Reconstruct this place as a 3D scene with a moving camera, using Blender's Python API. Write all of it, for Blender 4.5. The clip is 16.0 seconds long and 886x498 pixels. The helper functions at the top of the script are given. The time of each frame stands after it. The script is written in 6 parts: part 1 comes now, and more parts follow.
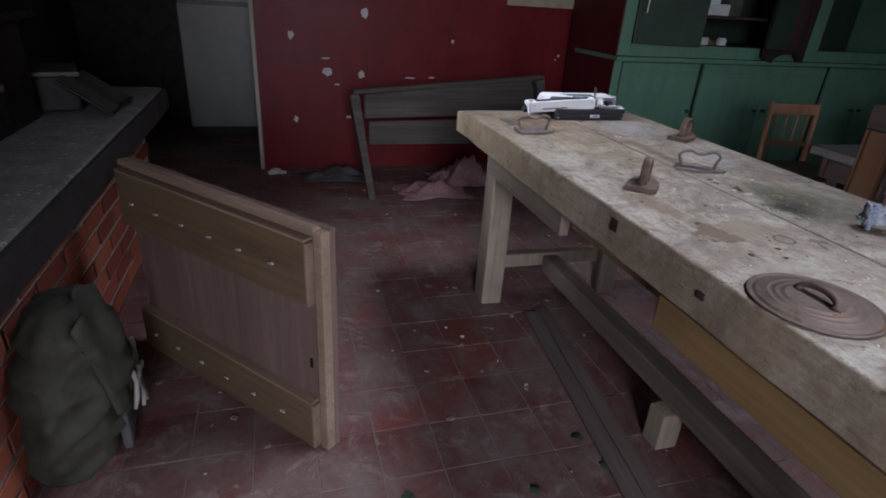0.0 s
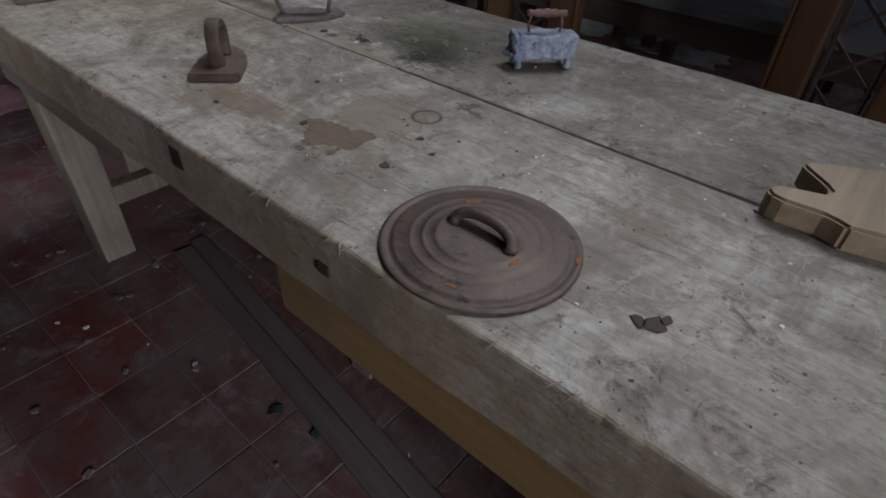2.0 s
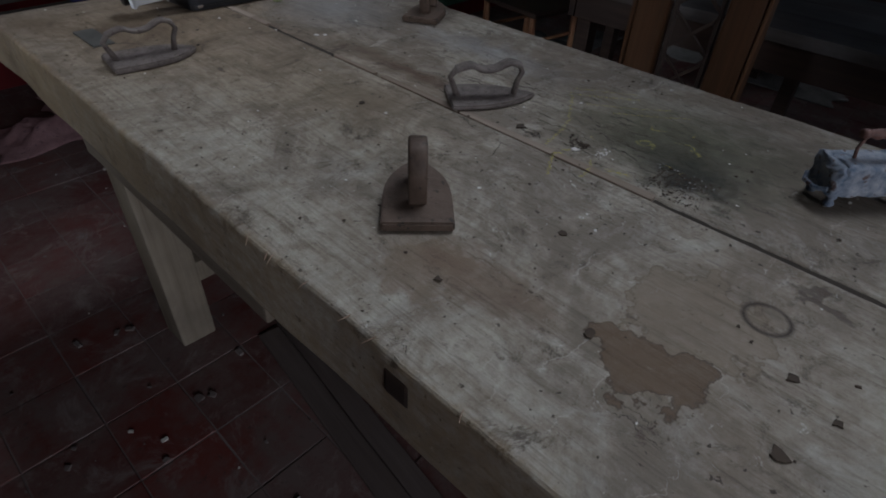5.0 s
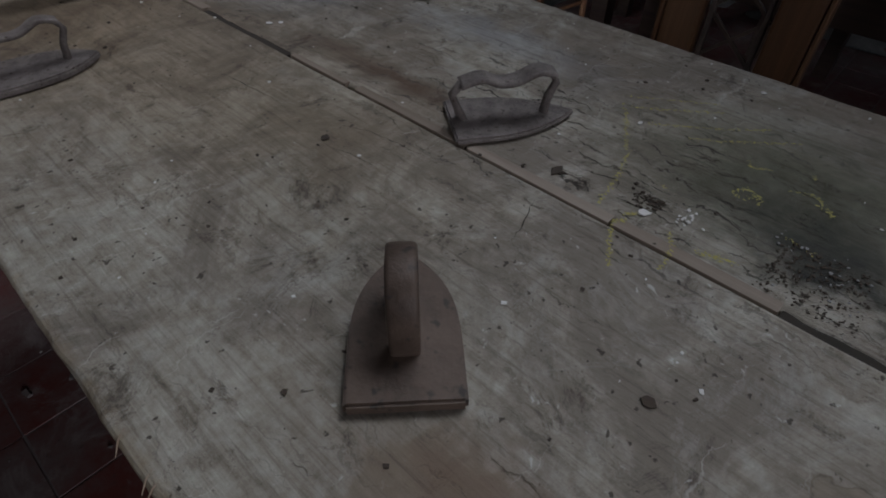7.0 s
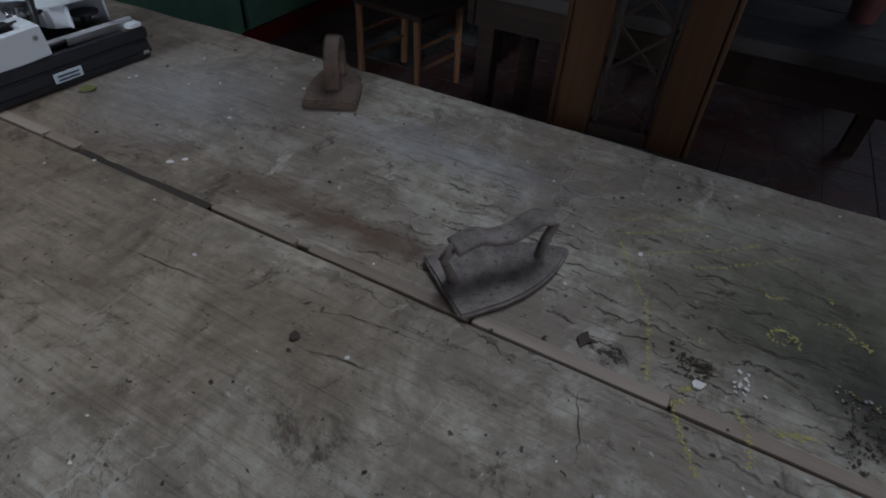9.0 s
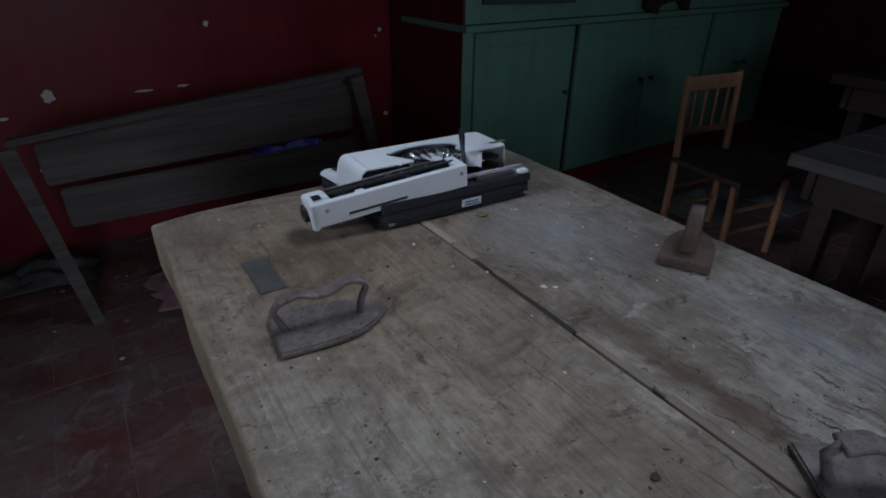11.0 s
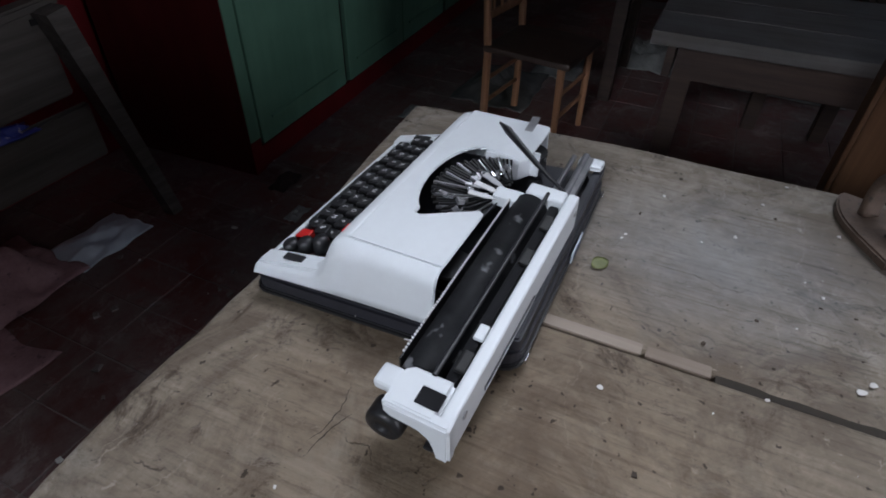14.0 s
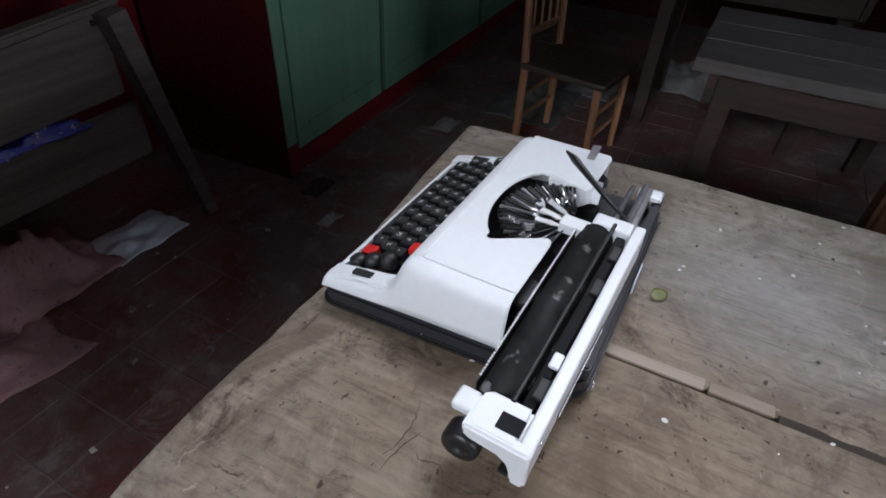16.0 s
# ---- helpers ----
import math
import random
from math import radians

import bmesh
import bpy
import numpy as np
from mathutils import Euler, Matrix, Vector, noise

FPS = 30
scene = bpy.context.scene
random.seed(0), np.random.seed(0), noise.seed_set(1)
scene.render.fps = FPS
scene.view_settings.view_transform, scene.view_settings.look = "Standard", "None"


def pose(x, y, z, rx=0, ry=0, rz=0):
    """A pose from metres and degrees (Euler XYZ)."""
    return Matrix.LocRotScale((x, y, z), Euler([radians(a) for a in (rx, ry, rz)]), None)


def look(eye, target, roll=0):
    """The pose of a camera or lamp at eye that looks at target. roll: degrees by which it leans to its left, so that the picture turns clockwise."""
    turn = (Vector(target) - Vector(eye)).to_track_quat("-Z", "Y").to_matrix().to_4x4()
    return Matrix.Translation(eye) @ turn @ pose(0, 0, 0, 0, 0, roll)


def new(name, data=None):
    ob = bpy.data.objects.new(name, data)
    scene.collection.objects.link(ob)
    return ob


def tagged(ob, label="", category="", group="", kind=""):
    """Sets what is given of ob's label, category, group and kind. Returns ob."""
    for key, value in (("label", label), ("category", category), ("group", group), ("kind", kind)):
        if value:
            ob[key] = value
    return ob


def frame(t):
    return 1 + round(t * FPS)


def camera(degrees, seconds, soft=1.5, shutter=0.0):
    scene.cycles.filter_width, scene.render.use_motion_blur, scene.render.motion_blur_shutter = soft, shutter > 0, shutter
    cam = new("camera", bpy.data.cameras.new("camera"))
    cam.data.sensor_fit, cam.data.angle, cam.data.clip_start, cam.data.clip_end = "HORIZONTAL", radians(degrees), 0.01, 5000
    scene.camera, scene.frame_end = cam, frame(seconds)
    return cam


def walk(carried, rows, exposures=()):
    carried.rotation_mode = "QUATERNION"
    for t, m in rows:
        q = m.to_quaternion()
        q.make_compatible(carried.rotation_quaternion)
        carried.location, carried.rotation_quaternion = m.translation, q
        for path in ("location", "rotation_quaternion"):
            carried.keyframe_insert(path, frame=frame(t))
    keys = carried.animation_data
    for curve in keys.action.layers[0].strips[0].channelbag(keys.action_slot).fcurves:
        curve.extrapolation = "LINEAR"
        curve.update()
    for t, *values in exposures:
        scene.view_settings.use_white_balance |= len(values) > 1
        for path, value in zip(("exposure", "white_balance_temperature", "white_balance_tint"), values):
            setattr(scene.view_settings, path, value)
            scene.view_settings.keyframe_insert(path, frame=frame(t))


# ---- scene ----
cam = camera(77.6, 16.0, soft=1.8)
PATH = [
    (0, (-0.7248, 0.9958, 1.2078), (-0.1828, 2.7266, 0.3649), 3.87),
    (0.5, (-0.6561, 1.1109, 1.2019), (0.4201, 2.5233, 0.2816), 3.81),
    (1, (-0.5783, 1.1818, 1.1747), (0.7385, 2.2465, 0.1105), 4.62),
    (1.5, (-0.4352, 1.2580, 1.1545), (0.8792, 2.2510, 0.0204), 2.83),
    (2, (-0.2652, 1.3266, 1.1277), (0.9439, 2.3110, -0.1249), 2.79),
    (2.5, (-0.1906, 1.3574, 1.1047), (0.9176, 2.2701, -0.2876), 0.58),
    (3, (-0.1674, 1.3997, 1.1003), (0.9445, 2.2831, -0.3080), -2.88),
    (3.5, (-0.1688, 1.4917, 1.1186), (0.9915, 2.3101, -0.2899), -1.44),
    (4, (-0.1831, 1.6049, 1.1513), (1.0411, 2.4542, -0.1828), 0.80),
    (4.5, (-0.2068, 1.7113, 1.1642), (1.0690, 2.5827, -0.1059), 3.21),
    (5, (-0.1901, 1.7964, 1.1380), (0.9650, 2.8314, -0.1247), 3.22),
    (5.2, (-0.1663, 1.8405, 1.1186), (0.9418, 2.9331, -0.1377), 3.01),
    (7.3, (0.0477, 2.0226, 1.1001), (1.1118, 2.9525, -0.3152), -0.21),
    (7.5, (0.0639, 2.0504, 1.1152), (1.2514, 2.8992, -0.2520), 0.24),
    (8, (0.0896, 2.1116, 1.1275), (1.4107, 2.8017, -0.2061), 1.66),
    (8.5, (0.1023, 2.1561, 1.1289), (1.4615, 2.7919, -0.1933), 2.09),
    (9, (0.0903, 2.1826, 1.1339), (1.4481, 2.8477, -0.1753), 3.79),
    (9.5, (0.0395, 2.1904, 1.1557), (1.2767, 3.1774, -0.0671), 1.95),
    (10, (-0.0234, 2.1653, 1.1812), (1.0141, 3.5325, 0.1545), 0.88),
    (10.2, (-0.0402, 2.1474, 1.1913), (0.8828, 3.6443, 0.2387), -0.13),
    (12.3, (-0.0312, 2.5930, 1.1623), (1.0414, 3.9197, 0.1185), 1.15),
    (12.5, (-0.0073, 2.6449, 1.1605), (1.0617, 3.9170, 0.0475), 1.14),
    (13, (0.0223, 2.7206, 1.1521), (1.0663, 3.9058, -0.0748), 0.21),
    (13.5, (0.0240, 2.8198, 1.1540), (1.2744, 3.7195, -0.1216), 1.06),
    (14, (0.0222, 2.9083, 1.1613), (1.4300, 3.5313, -0.1155), 1.43),
    (14.5, (0.0124, 2.9759, 1.1627), (1.4714, 3.4340, -0.1263), 1.83),
    (15, (0.0160, 2.9934, 1.1653), (1.4859, 3.3796, -0.1349), 2.12),
    (15.5, (0.0103, 2.9831, 1.1688), (1.4762, 3.3651, -0.1370), 2.91),
    (16, (-0.0019, 2.9547, 1.1778), (1.4007, 3.6336, -0.0760), 3.37),
]
EXPOSURES = [(0, 0.6, 6450, 15), (1, 0.35, 6400, 12), (2, -0.05, 6450, 10), (3, -0.45, 6550, 10), (5, -0.78, 6450, 9), (7.5, -0.82, 6450, 9), (9, -0.78, 6150, 8), (10, -0.95, 5800, 8), (12.5, -0.2, 6150, 8), (13.5, -0.1, 6350, 9), (14.5, 0.15, 6500, 11), (16, 0.38, 6650, 12)]
walk(cam, [(t, look(eye, target, roll)) for t, eye, target, roll in PATH], EXPOSURES)

# ---- world and light ----
world = bpy.data.worlds.new("sky")
scene.world = world
world.use_nodes = True
sky = world.node_tree.nodes.new("ShaderNodeTexSky")
sky.sky_type, sky.sun_disc, sky.sun_elevation, sky.sun_rotation = "NISHITA", False, radians(40), radians(150)
world.node_tree.links.new(sky.outputs[0], world.node_tree.nodes["Background"].inputs[0])
world.node_tree.nodes["Background"].inputs[1].default_value = 0.1


def area_light(name, m, width, height, power, colour):
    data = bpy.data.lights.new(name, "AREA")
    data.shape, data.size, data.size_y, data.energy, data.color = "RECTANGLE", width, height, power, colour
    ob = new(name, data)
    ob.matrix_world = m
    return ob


# daylight by doorway and east window; two unseen lamps added for table and typewriter
added_lamp = area_light("daylight_roof_light", look((1.25, 2.2, 2.74), (0.10, 2.2, 0.78)), 2.7, 0.85, 7.8, (0.83, 0.885, 1.0))
added_lamp.data.spread = radians(46)
area_light("daylight_doorway", look((-0.75, -1.16, 1.5), (0.1, 1.3, 0.5)), 0.95, 1.2, 13.5, (0.86, 0.88, 1.0)).data.spread = radians(80)
# added narrow lamp, no window known there, lifts the typewriter's left cheek
area_light("daylight_hearth_window", look((-2.33, 3.15, 2.1), (0.22, 3.0, 0.80)), 0.9, 0.5, 2.4, (0.83, 0.885, 1.0)).data.spread = radians(26)
area_light("daylight_window", look((4.5, 0.45, 1.5), (0.5, 1.9, 0.6)), 1.3, 1.0, 3.6, (0.80, 0.87, 1.0))


# ---- materials ----
def mat(name):
    m = bpy.data.materials.new(name)
    m.use_nodes = True
    nt = m.node_tree
    return m, nt, nt.nodes["Principled BSDF"]


def node(nt, kind, **inputs):
    n = nt.nodes.new("ShaderNode" + kind)
    for key, value in inputs.items():
        key = int(key[1:]) if key[0] == "_" else key.replace("_", " ")
        if isinstance(value, bpy.types.NodeSocket):
            nt.links.new(value, n.inputs[key])
        else:
            n.inputs[key].default_value = value
    return n


def rgb(c):
    return (*c, 1.0)


def coords(nt, scale=(1, 1, 1), turn=0.0):
    tc = nt.nodes.new("ShaderNodeTexCoord")
    mp = node(nt, "Mapping", Scale=scale, Rotation=(0, 0, turn))
    nt.links.new(tc.outputs["Object"], mp.inputs["Vector"])
    return mp.outputs[0]


def noise_tex(nt, vec, scale, detail=6.0, rough=0.6, distort=0.0):
    return node(nt, "TexNoise", Vector=vec, Scale=scale, Detail=detail, Roughness=rough, Distortion=distort).outputs["Fac"]


def ramp(nt, fac, *stops):
    n = node(nt, "ValToRGB", Fac=fac)
    els = n.color_ramp.elements
    while len(els) < len(stops):
        els.new(0.5)
    for el, (p, c) in zip(els, stops):
        el.position, el.color = p, rgb(c) if len(c) == 3 else c
    return n.outputs[0]


def blend(nt, fac, a, b, how="MIX"):
    n = nt.nodes.new("ShaderNodeMix")
    n.data_type, n.blend_type = "RGBA", how
    for i, v in ((0, fac), (6, a), (7, b)):
        if isinstance(v, bpy.types.NodeSocket):
            nt.links.new(v, n.inputs[i])
        else:
            n.inputs[i].default_value = v if i == 0 else rgb(v)
    return n.outputs[2]


def maths(nt, op, a, b=0.0, c=0.0):
    n = nt.nodes.new("ShaderNodeMath")
    n.operation = op
    for i, v in enumerate((a, b, c)):
        if isinstance(v, bpy.types.NodeSocket):
            nt.links.new(v, n.inputs[i])
        else:
            n.inputs[i].default_value = v
    return n.outputs[0]


def relief(nt, bsdf, height, strength=0.3, distance=0.004):
    b = node(nt, "Bump", Height=height, Strength=strength, Distance=distance)
    nt.links.new(b.outputs[0], bsdf.inputs["Normal"])


def plain(name, a, b, rough=0.6, metal=0.0, scale=14.0, bump=0.15, fine=90.0, spec=0.5, specks=None):
    """A surface of two tones mixed by coarse and fine noise, with light relief."""
    m, nt, bs = mat(name)
    vec = coords(nt)
    coarse, small = noise_tex(nt, vec, scale, 5), noise_tex(nt, vec, fine, 4)
    fac = maths(nt, "ADD", maths(nt, "MULTIPLY", coarse, 0.7), maths(nt, "MULTIPLY", small, 0.3))
    col = ramp(nt, fac, (0.35, a), (0.65, b))
    if specks:
        mask = ramp(nt, noise_tex(nt, vec, fine * 0.6, 2), (0.62, (0, 0, 0)), (0.7, (1, 1, 1)))
        col = blend(nt, mask, col, specks)
    nt.links.new(col, bs.inputs["Base Color"])
    r = maths(nt, "ADD", rough - 0.1, maths(nt, "MULTIPLY", small, 0.2))
    nt.links.new(r, bs.inputs["Roughness"])
    bs.inputs["Metallic"].default_value = metal
    bs.inputs["Specular IOR Level"].default_value = spec
    if bump:
        relief(nt, bs, fac, bump)
    return m


def wood(name, dark, mid, light, axis=1, rough=0.7, grain=1.0, bump=0.35, dirt=None, dirt_amount=0.5):
    """Wood with grain along the axis, pores, and broad dirt."""
    m, nt, bs = mat(name)
    info = nt.nodes.new("ShaderNodeObjectInfo")
    stretch = [60.0 * grain] * 3
    stretch[axis] = 2.2 * grain
    vec0 = coords(nt)
    off = node(nt, "CombineXYZ", X=maths(nt, "MULTIPLY", info.outputs["Random"], 7.0), Y=maths(nt, "MULTIPLY", info.outputs["Random"], 3.0))
    shift = node(nt, "VectorMath", _0=vec0, _1=off.outputs[0])
    vec = node(nt, "Mapping", Vector=shift.outputs[0], Scale=stretch).outputs[0]
    fibres = noise_tex(nt, vec, 1.0, 8, 0.65, 0.4)
    stretch2 = [9.0 * grain] * 3
    stretch2[axis] = 0.8 * grain
    bands = noise_tex(nt, node(nt, "Mapping", Vector=shift.outputs[0], Scale=stretch2).outputs[0], 1.0, 3, 0.5, 1.2)
    fac = maths(nt, "ADD", maths(nt, "MULTIPLY", fibres, 0.55), maths(nt, "MULTIPLY", bands, 0.45))
    col = ramp(nt, fac, (0.32, dark), (0.5, mid), (0.68, light))
    broad = noise_tex(nt, shift.outputs[0], 4.0, 6, 0.65)
    if dirt:
        col = blend(nt, maths(nt, "MULTIPLY", ramp(nt, broad, (0.42, (0, 0, 0)), (0.66, (1, 1, 1))), dirt_amount), col, dirt)
    nt.links.new(col, bs.inputs["Base Color"])
    nt.links.new(maths(nt, "ADD", rough - 0.12, maths(nt, "MULTIPLY", broad, 0.24)), bs.inputs["Roughness"])
    relief(nt, bs, fac, bump, 0.003)
    return m


def table_wood():
    """Worn, greyed table planks with stains, rings, a burn and scratches, broadly darker towards the north end."""
    m, nt, bs = mat("worn_table_wood")
    base = coords(nt)
    warp = node(nt, "TexNoise", Vector=base, Scale=22.0, Detail=5.0, Roughness=0.6)
    small_warp = node(nt, "VectorMath", _0=warp.outputs["Color"], _1=(0.055, 0.055, 0.0))
    small_warp.operation = "MULTIPLY"
    bent = node(nt, "VectorMath", _0=base, _1=small_warp.outputs[0])
    bent.operation = "ADD"
    fibres = noise_tex(nt, node(nt, "Mapping", Vector=base, Scale=(150, 7, 150)).outputs[0], 1.0, 10, 0.75, 0.35)
    bands = noise_tex(nt, node(nt, "Mapping", Vector=bent.outputs[0], Scale=(20, 1.4, 20)).outputs[0], 1.0, 6, 0.6, 2.0)
    patch = noise_tex(nt, base, 6.0, 9, 0.72, 0.7)
    fine = noise_tex(nt, base, 55.0, 7, 0.75)
    fac = maths(nt, "ADD", maths(nt, "MULTIPLY", fibres, 0.27), maths(nt, "ADD", maths(nt, "MULTIPLY", bands, 0.31), maths(nt, "MULTIPLY", fine, 0.42)))
    col = ramp(nt, fac, (0.37, (0.16, 0.13, 0.10)), (0.47, (0.30, 0.265, 0.215)), (0.60, (0.45, 0.42, 0.365)))
    brown = ramp(nt, noise_tex(nt, base, 2.6, 8, 0.68, 0.9), (0.47, (0, 0, 0)), (0.62, (0.75, 0.75, 0.75)))
    col = blend(nt, brown, col, (0.175, 0.137, 0.102))
    col = blend(nt, ramp(nt, patch, (0.45, (0, 0, 0)), (0.58, (0.8, 0.8, 0.8))), col, (0.168, 0.14, 0.112))
    col = blend(nt, ramp(nt, noise_tex(nt, base, 9.0, 9, 0.78, 0.8), (0.52, (0, 0, 0)), (0.66, (0.42, 0.42, 0.42))), col, (0.46, 0.45, 0.41))
    col = blend(nt, ramp(nt, noise_tex(nt, base, 15.0, 9, 0.82, 0.6), (0.555, (0, 0, 0)), (0.64, (0.8, 0.8, 0.8))), col, (0.075, 0.056, 0.042))
    cracks = noise_tex(nt, node(nt, "Mapping", Vector=bent.outputs[0], Scale=(120, 6.0, 120)).outputs[0], 1.0, 5, 0.6, 0.5)
    crack = ramp(nt, cracks, (0.285, (1, 1, 1)), (0.315, (0, 0, 0)))
    col = blend(nt, maths(nt, "MULTIPLY", crack, 0.75), col, (0.05, 0.038, 0.026))
    pits = noise_tex(nt, base, 120.0, 3, 0.5)
    col = blend(nt, ramp(nt, pits, (0.68, (0, 0, 0)), (0.72, (0.85, 0.85, 0.85))), col, (0.04, 0.03, 0.022))
    # long fine pale scratches, slightly curved, and small pale scuffs
    scratch = noise_tex(nt, node(nt, "Mapping", Vector=bent.outputs[0], Scale=(4, 150, 150), Rotation=(0, 0, 1.1)).outputs[0], 1.0, 4, 0.6, 0.8)
    col = blend(nt, ramp(nt, scratch, (0.645, (0, 0, 0)), (0.69, (0.42, 0.42, 0.42))), col, (0.52, 0.49, 0.44))
    scuff = noise_tex(nt, base, 75.0, 5, 0.65, 0.6)
    col = blend(nt, ramp(nt, scuff, (0.66, (0, 0, 0)), (0.71, (0.6, 0.6, 0.6))), col, (0.55, 0.53, 0.49))
    wide_warp = node(nt, "TexNoise", Vector=base, Scale=27.0, Detail=4.0, Roughness=0.55)
    wide = node(nt, "VectorMath", _0=wide_warp.outputs["Color"], _1=(0.12, 0.12, 0.0))
    wide.operation = "MULTIPLY"
    wide_off = node(nt, "VectorMath", _0=wide.outputs[0], _1=(0.06, 0.06, 0.0))
    wide_off.operation = "SUBTRACT"
    torn = node(nt, "VectorMath", _0=base, _1=wide_off.outputs[0])
    torn.operation = "ADD"
    torn = torn.outputs[0]

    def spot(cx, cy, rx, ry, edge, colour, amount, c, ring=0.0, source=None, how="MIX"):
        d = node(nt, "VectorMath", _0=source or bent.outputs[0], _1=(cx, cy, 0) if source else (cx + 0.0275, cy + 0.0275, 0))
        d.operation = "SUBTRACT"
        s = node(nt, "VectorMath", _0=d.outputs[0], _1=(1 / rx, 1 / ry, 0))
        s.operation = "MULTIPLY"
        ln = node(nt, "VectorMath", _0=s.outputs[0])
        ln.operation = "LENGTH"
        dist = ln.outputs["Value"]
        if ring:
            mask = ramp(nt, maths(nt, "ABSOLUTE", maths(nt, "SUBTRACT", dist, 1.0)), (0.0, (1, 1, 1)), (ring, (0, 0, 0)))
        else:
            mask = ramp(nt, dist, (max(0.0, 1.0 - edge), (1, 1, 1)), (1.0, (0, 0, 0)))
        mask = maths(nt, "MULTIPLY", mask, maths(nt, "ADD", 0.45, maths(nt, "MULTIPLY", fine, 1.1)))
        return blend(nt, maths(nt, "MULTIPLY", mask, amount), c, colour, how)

    # broad spots multiply the top darker northwards, tuned against the typewriter's brightness
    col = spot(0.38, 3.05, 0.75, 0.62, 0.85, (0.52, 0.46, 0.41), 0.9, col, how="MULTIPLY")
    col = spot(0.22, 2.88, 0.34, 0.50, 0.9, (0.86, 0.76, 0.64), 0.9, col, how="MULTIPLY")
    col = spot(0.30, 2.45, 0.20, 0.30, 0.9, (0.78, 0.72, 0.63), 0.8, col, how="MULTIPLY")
    col = spot(0.56, 2.82, 0.16, 0.20, 0.9, (0.25, 0.255, 0.26), 0.55, col, 0.0, torn)
    col = spot(0.62, 2.45, 0.06, 0.22, 0.9, (0.28, 0.285, 0.30), 0.5, col, 0.0, torn)
    col = spot(0.55, 2.03, 0.17, 0.22, 0.8, (0.075, 0.075, 0.042), 0.8, col, 0.0, torn)
    col = spot(0.50, 1.99, 0.09, 0.13, 0.9, (0.035, 0.036, 0.024), 0.9, col, 0.0, torn)
    col = spot(0.46, 1.97, 0.05, 0.06, 0.8, (0.02, 0.02, 0.016), 0.9, col, 0.0, torn)
    col = spot(0.232, 1.862, 0.062, 0.060, 0.06, (0.21, 0.165, 0.12), 0.62, col, 0.0, torn)
    col = spot(0.232, 1.862, 0.062, 0.060, 0.0, (0.13, 0.095, 0.065), 0.75, col, 0.05, torn)
    col = spot(0.150, 1.863, 0.034, 0.052, 0.06, (0.135, 0.093, 0.060), 0.92, col, 0.0, torn)
    col = spot(0.150, 1.863, 0.034, 0.052, 0.0, (0.075, 0.05, 0.032), 0.9, col, 0.08, torn)
    col = spot(0.105, 2.075, 0.05, 0.055, 0.25, (0.19, 0.14, 0.098), 0.6, col, 0.0, torn)
    col = spot(0.13, 2.03, 0.05, 0.08, 0.5, (0.17, 0.115, 0.08), 0.6, col, 0.0, torn)
    col = spot(0.282, 1.814, 0.0205, 0.0205, 0.0, (0.045, 0.034, 0.026), 1.0, col, 0.21, base)
    col = spot(0.345, 1.775, 0.014, 0.036, 0.4, (0.09, 0.07, 0.055), 0.85, col, 0.0, torn)
    col = spot(0.44, 2.46, 0.03, 0.25, 0.9, (0.09, 0.052, 0.032), 0.8, col)
    col = spot(0.05, 3.10, 0.10, 0.16, 0.9, (0.12, 0.085, 0.055), 0.6, col, 0.0, torn)
    # short open splits along the grain beside the burn and at the typewriter's end
    splits = noise_tex(nt, node(nt, "Mapping", Vector=bent.outputs[0], Scale=(190, 17, 190)).outputs[0], 1.0, 4, 0.6, 0.4)
    sep0 = node(nt, "SeparateXYZ", Vector=torn)
    near = ramp(nt, maths(nt, "ABSOLUTE", maths(nt, "SUBTRACT", sep0.outputs[0], 0.49)), (0.07, (1, 1, 1)), (0.17, (0.25, 0.25, 0.25)))
    along = ramp(nt, maths(nt, "ABSOLUTE", maths(nt, "SUBTRACT", sep0.outputs[1], 2.22)), (0.12, (1, 1, 1)), (0.34, (0.3, 0.3, 0.3)))
    split_mask = maths(nt, "MULTIPLY", ramp(nt, splits, (0.36, (1, 1, 1)), (0.42, (0, 0, 0))), maths(nt, "MULTIPLY", near, along))
    col = blend(nt, split_mask, col, (0.035, 0.027, 0.02))
    # open grain, rubbed paler between dark pores
    pores = noise_tex(nt, node(nt, "Mapping", Vector=base, Scale=(230, 9, 230)).outputs[0], 1.0, 7, 0.72, 0.25)
    col = blend(nt, 1.0, col, ramp(nt, pores, (0.34, (0.70, 0.68, 0.66)), (0.46, (0.96, 0.96, 0.96)), (0.66, (1.06, 1.06, 1.06))), "MULTIPLY")
    # the raw front edge is yellower than the scrubbed top
    sep = node(nt, "SeparateXYZ", Vector=base)
    front = ramp(nt, maths(nt, "ADD", sep.outputs[0], maths(nt, "MULTIPLY", fine, 0.03)), (0.010, (1, 1, 1)), (0.026, (0, 0, 0)))
    col = blend(nt, maths(nt, "MULTIPLY", front, 0.68), col, (0.37, 0.275, 0.16))
    nt.links.new(col, bs.inputs["Base Color"])
    nt.links.new(maths(nt, "ADD", 0.45, maths(nt, "MULTIPLY", patch, 0.35)), bs.inputs["Roughness"])
    bs.inputs["Specular IOR Level"].default_value = 0.25
    relief(nt, bs, maths(nt, "SUBTRACT", maths(nt, "ADD", fac, maths(nt, "MULTIPLY", pores, 0.3)), maths(nt, "ADD", maths(nt, "MULTIPLY", crack, 0.6), maths(nt, "MULTIPLY", split_mask, 0.5))), 0.75, 0.0035)
    return m


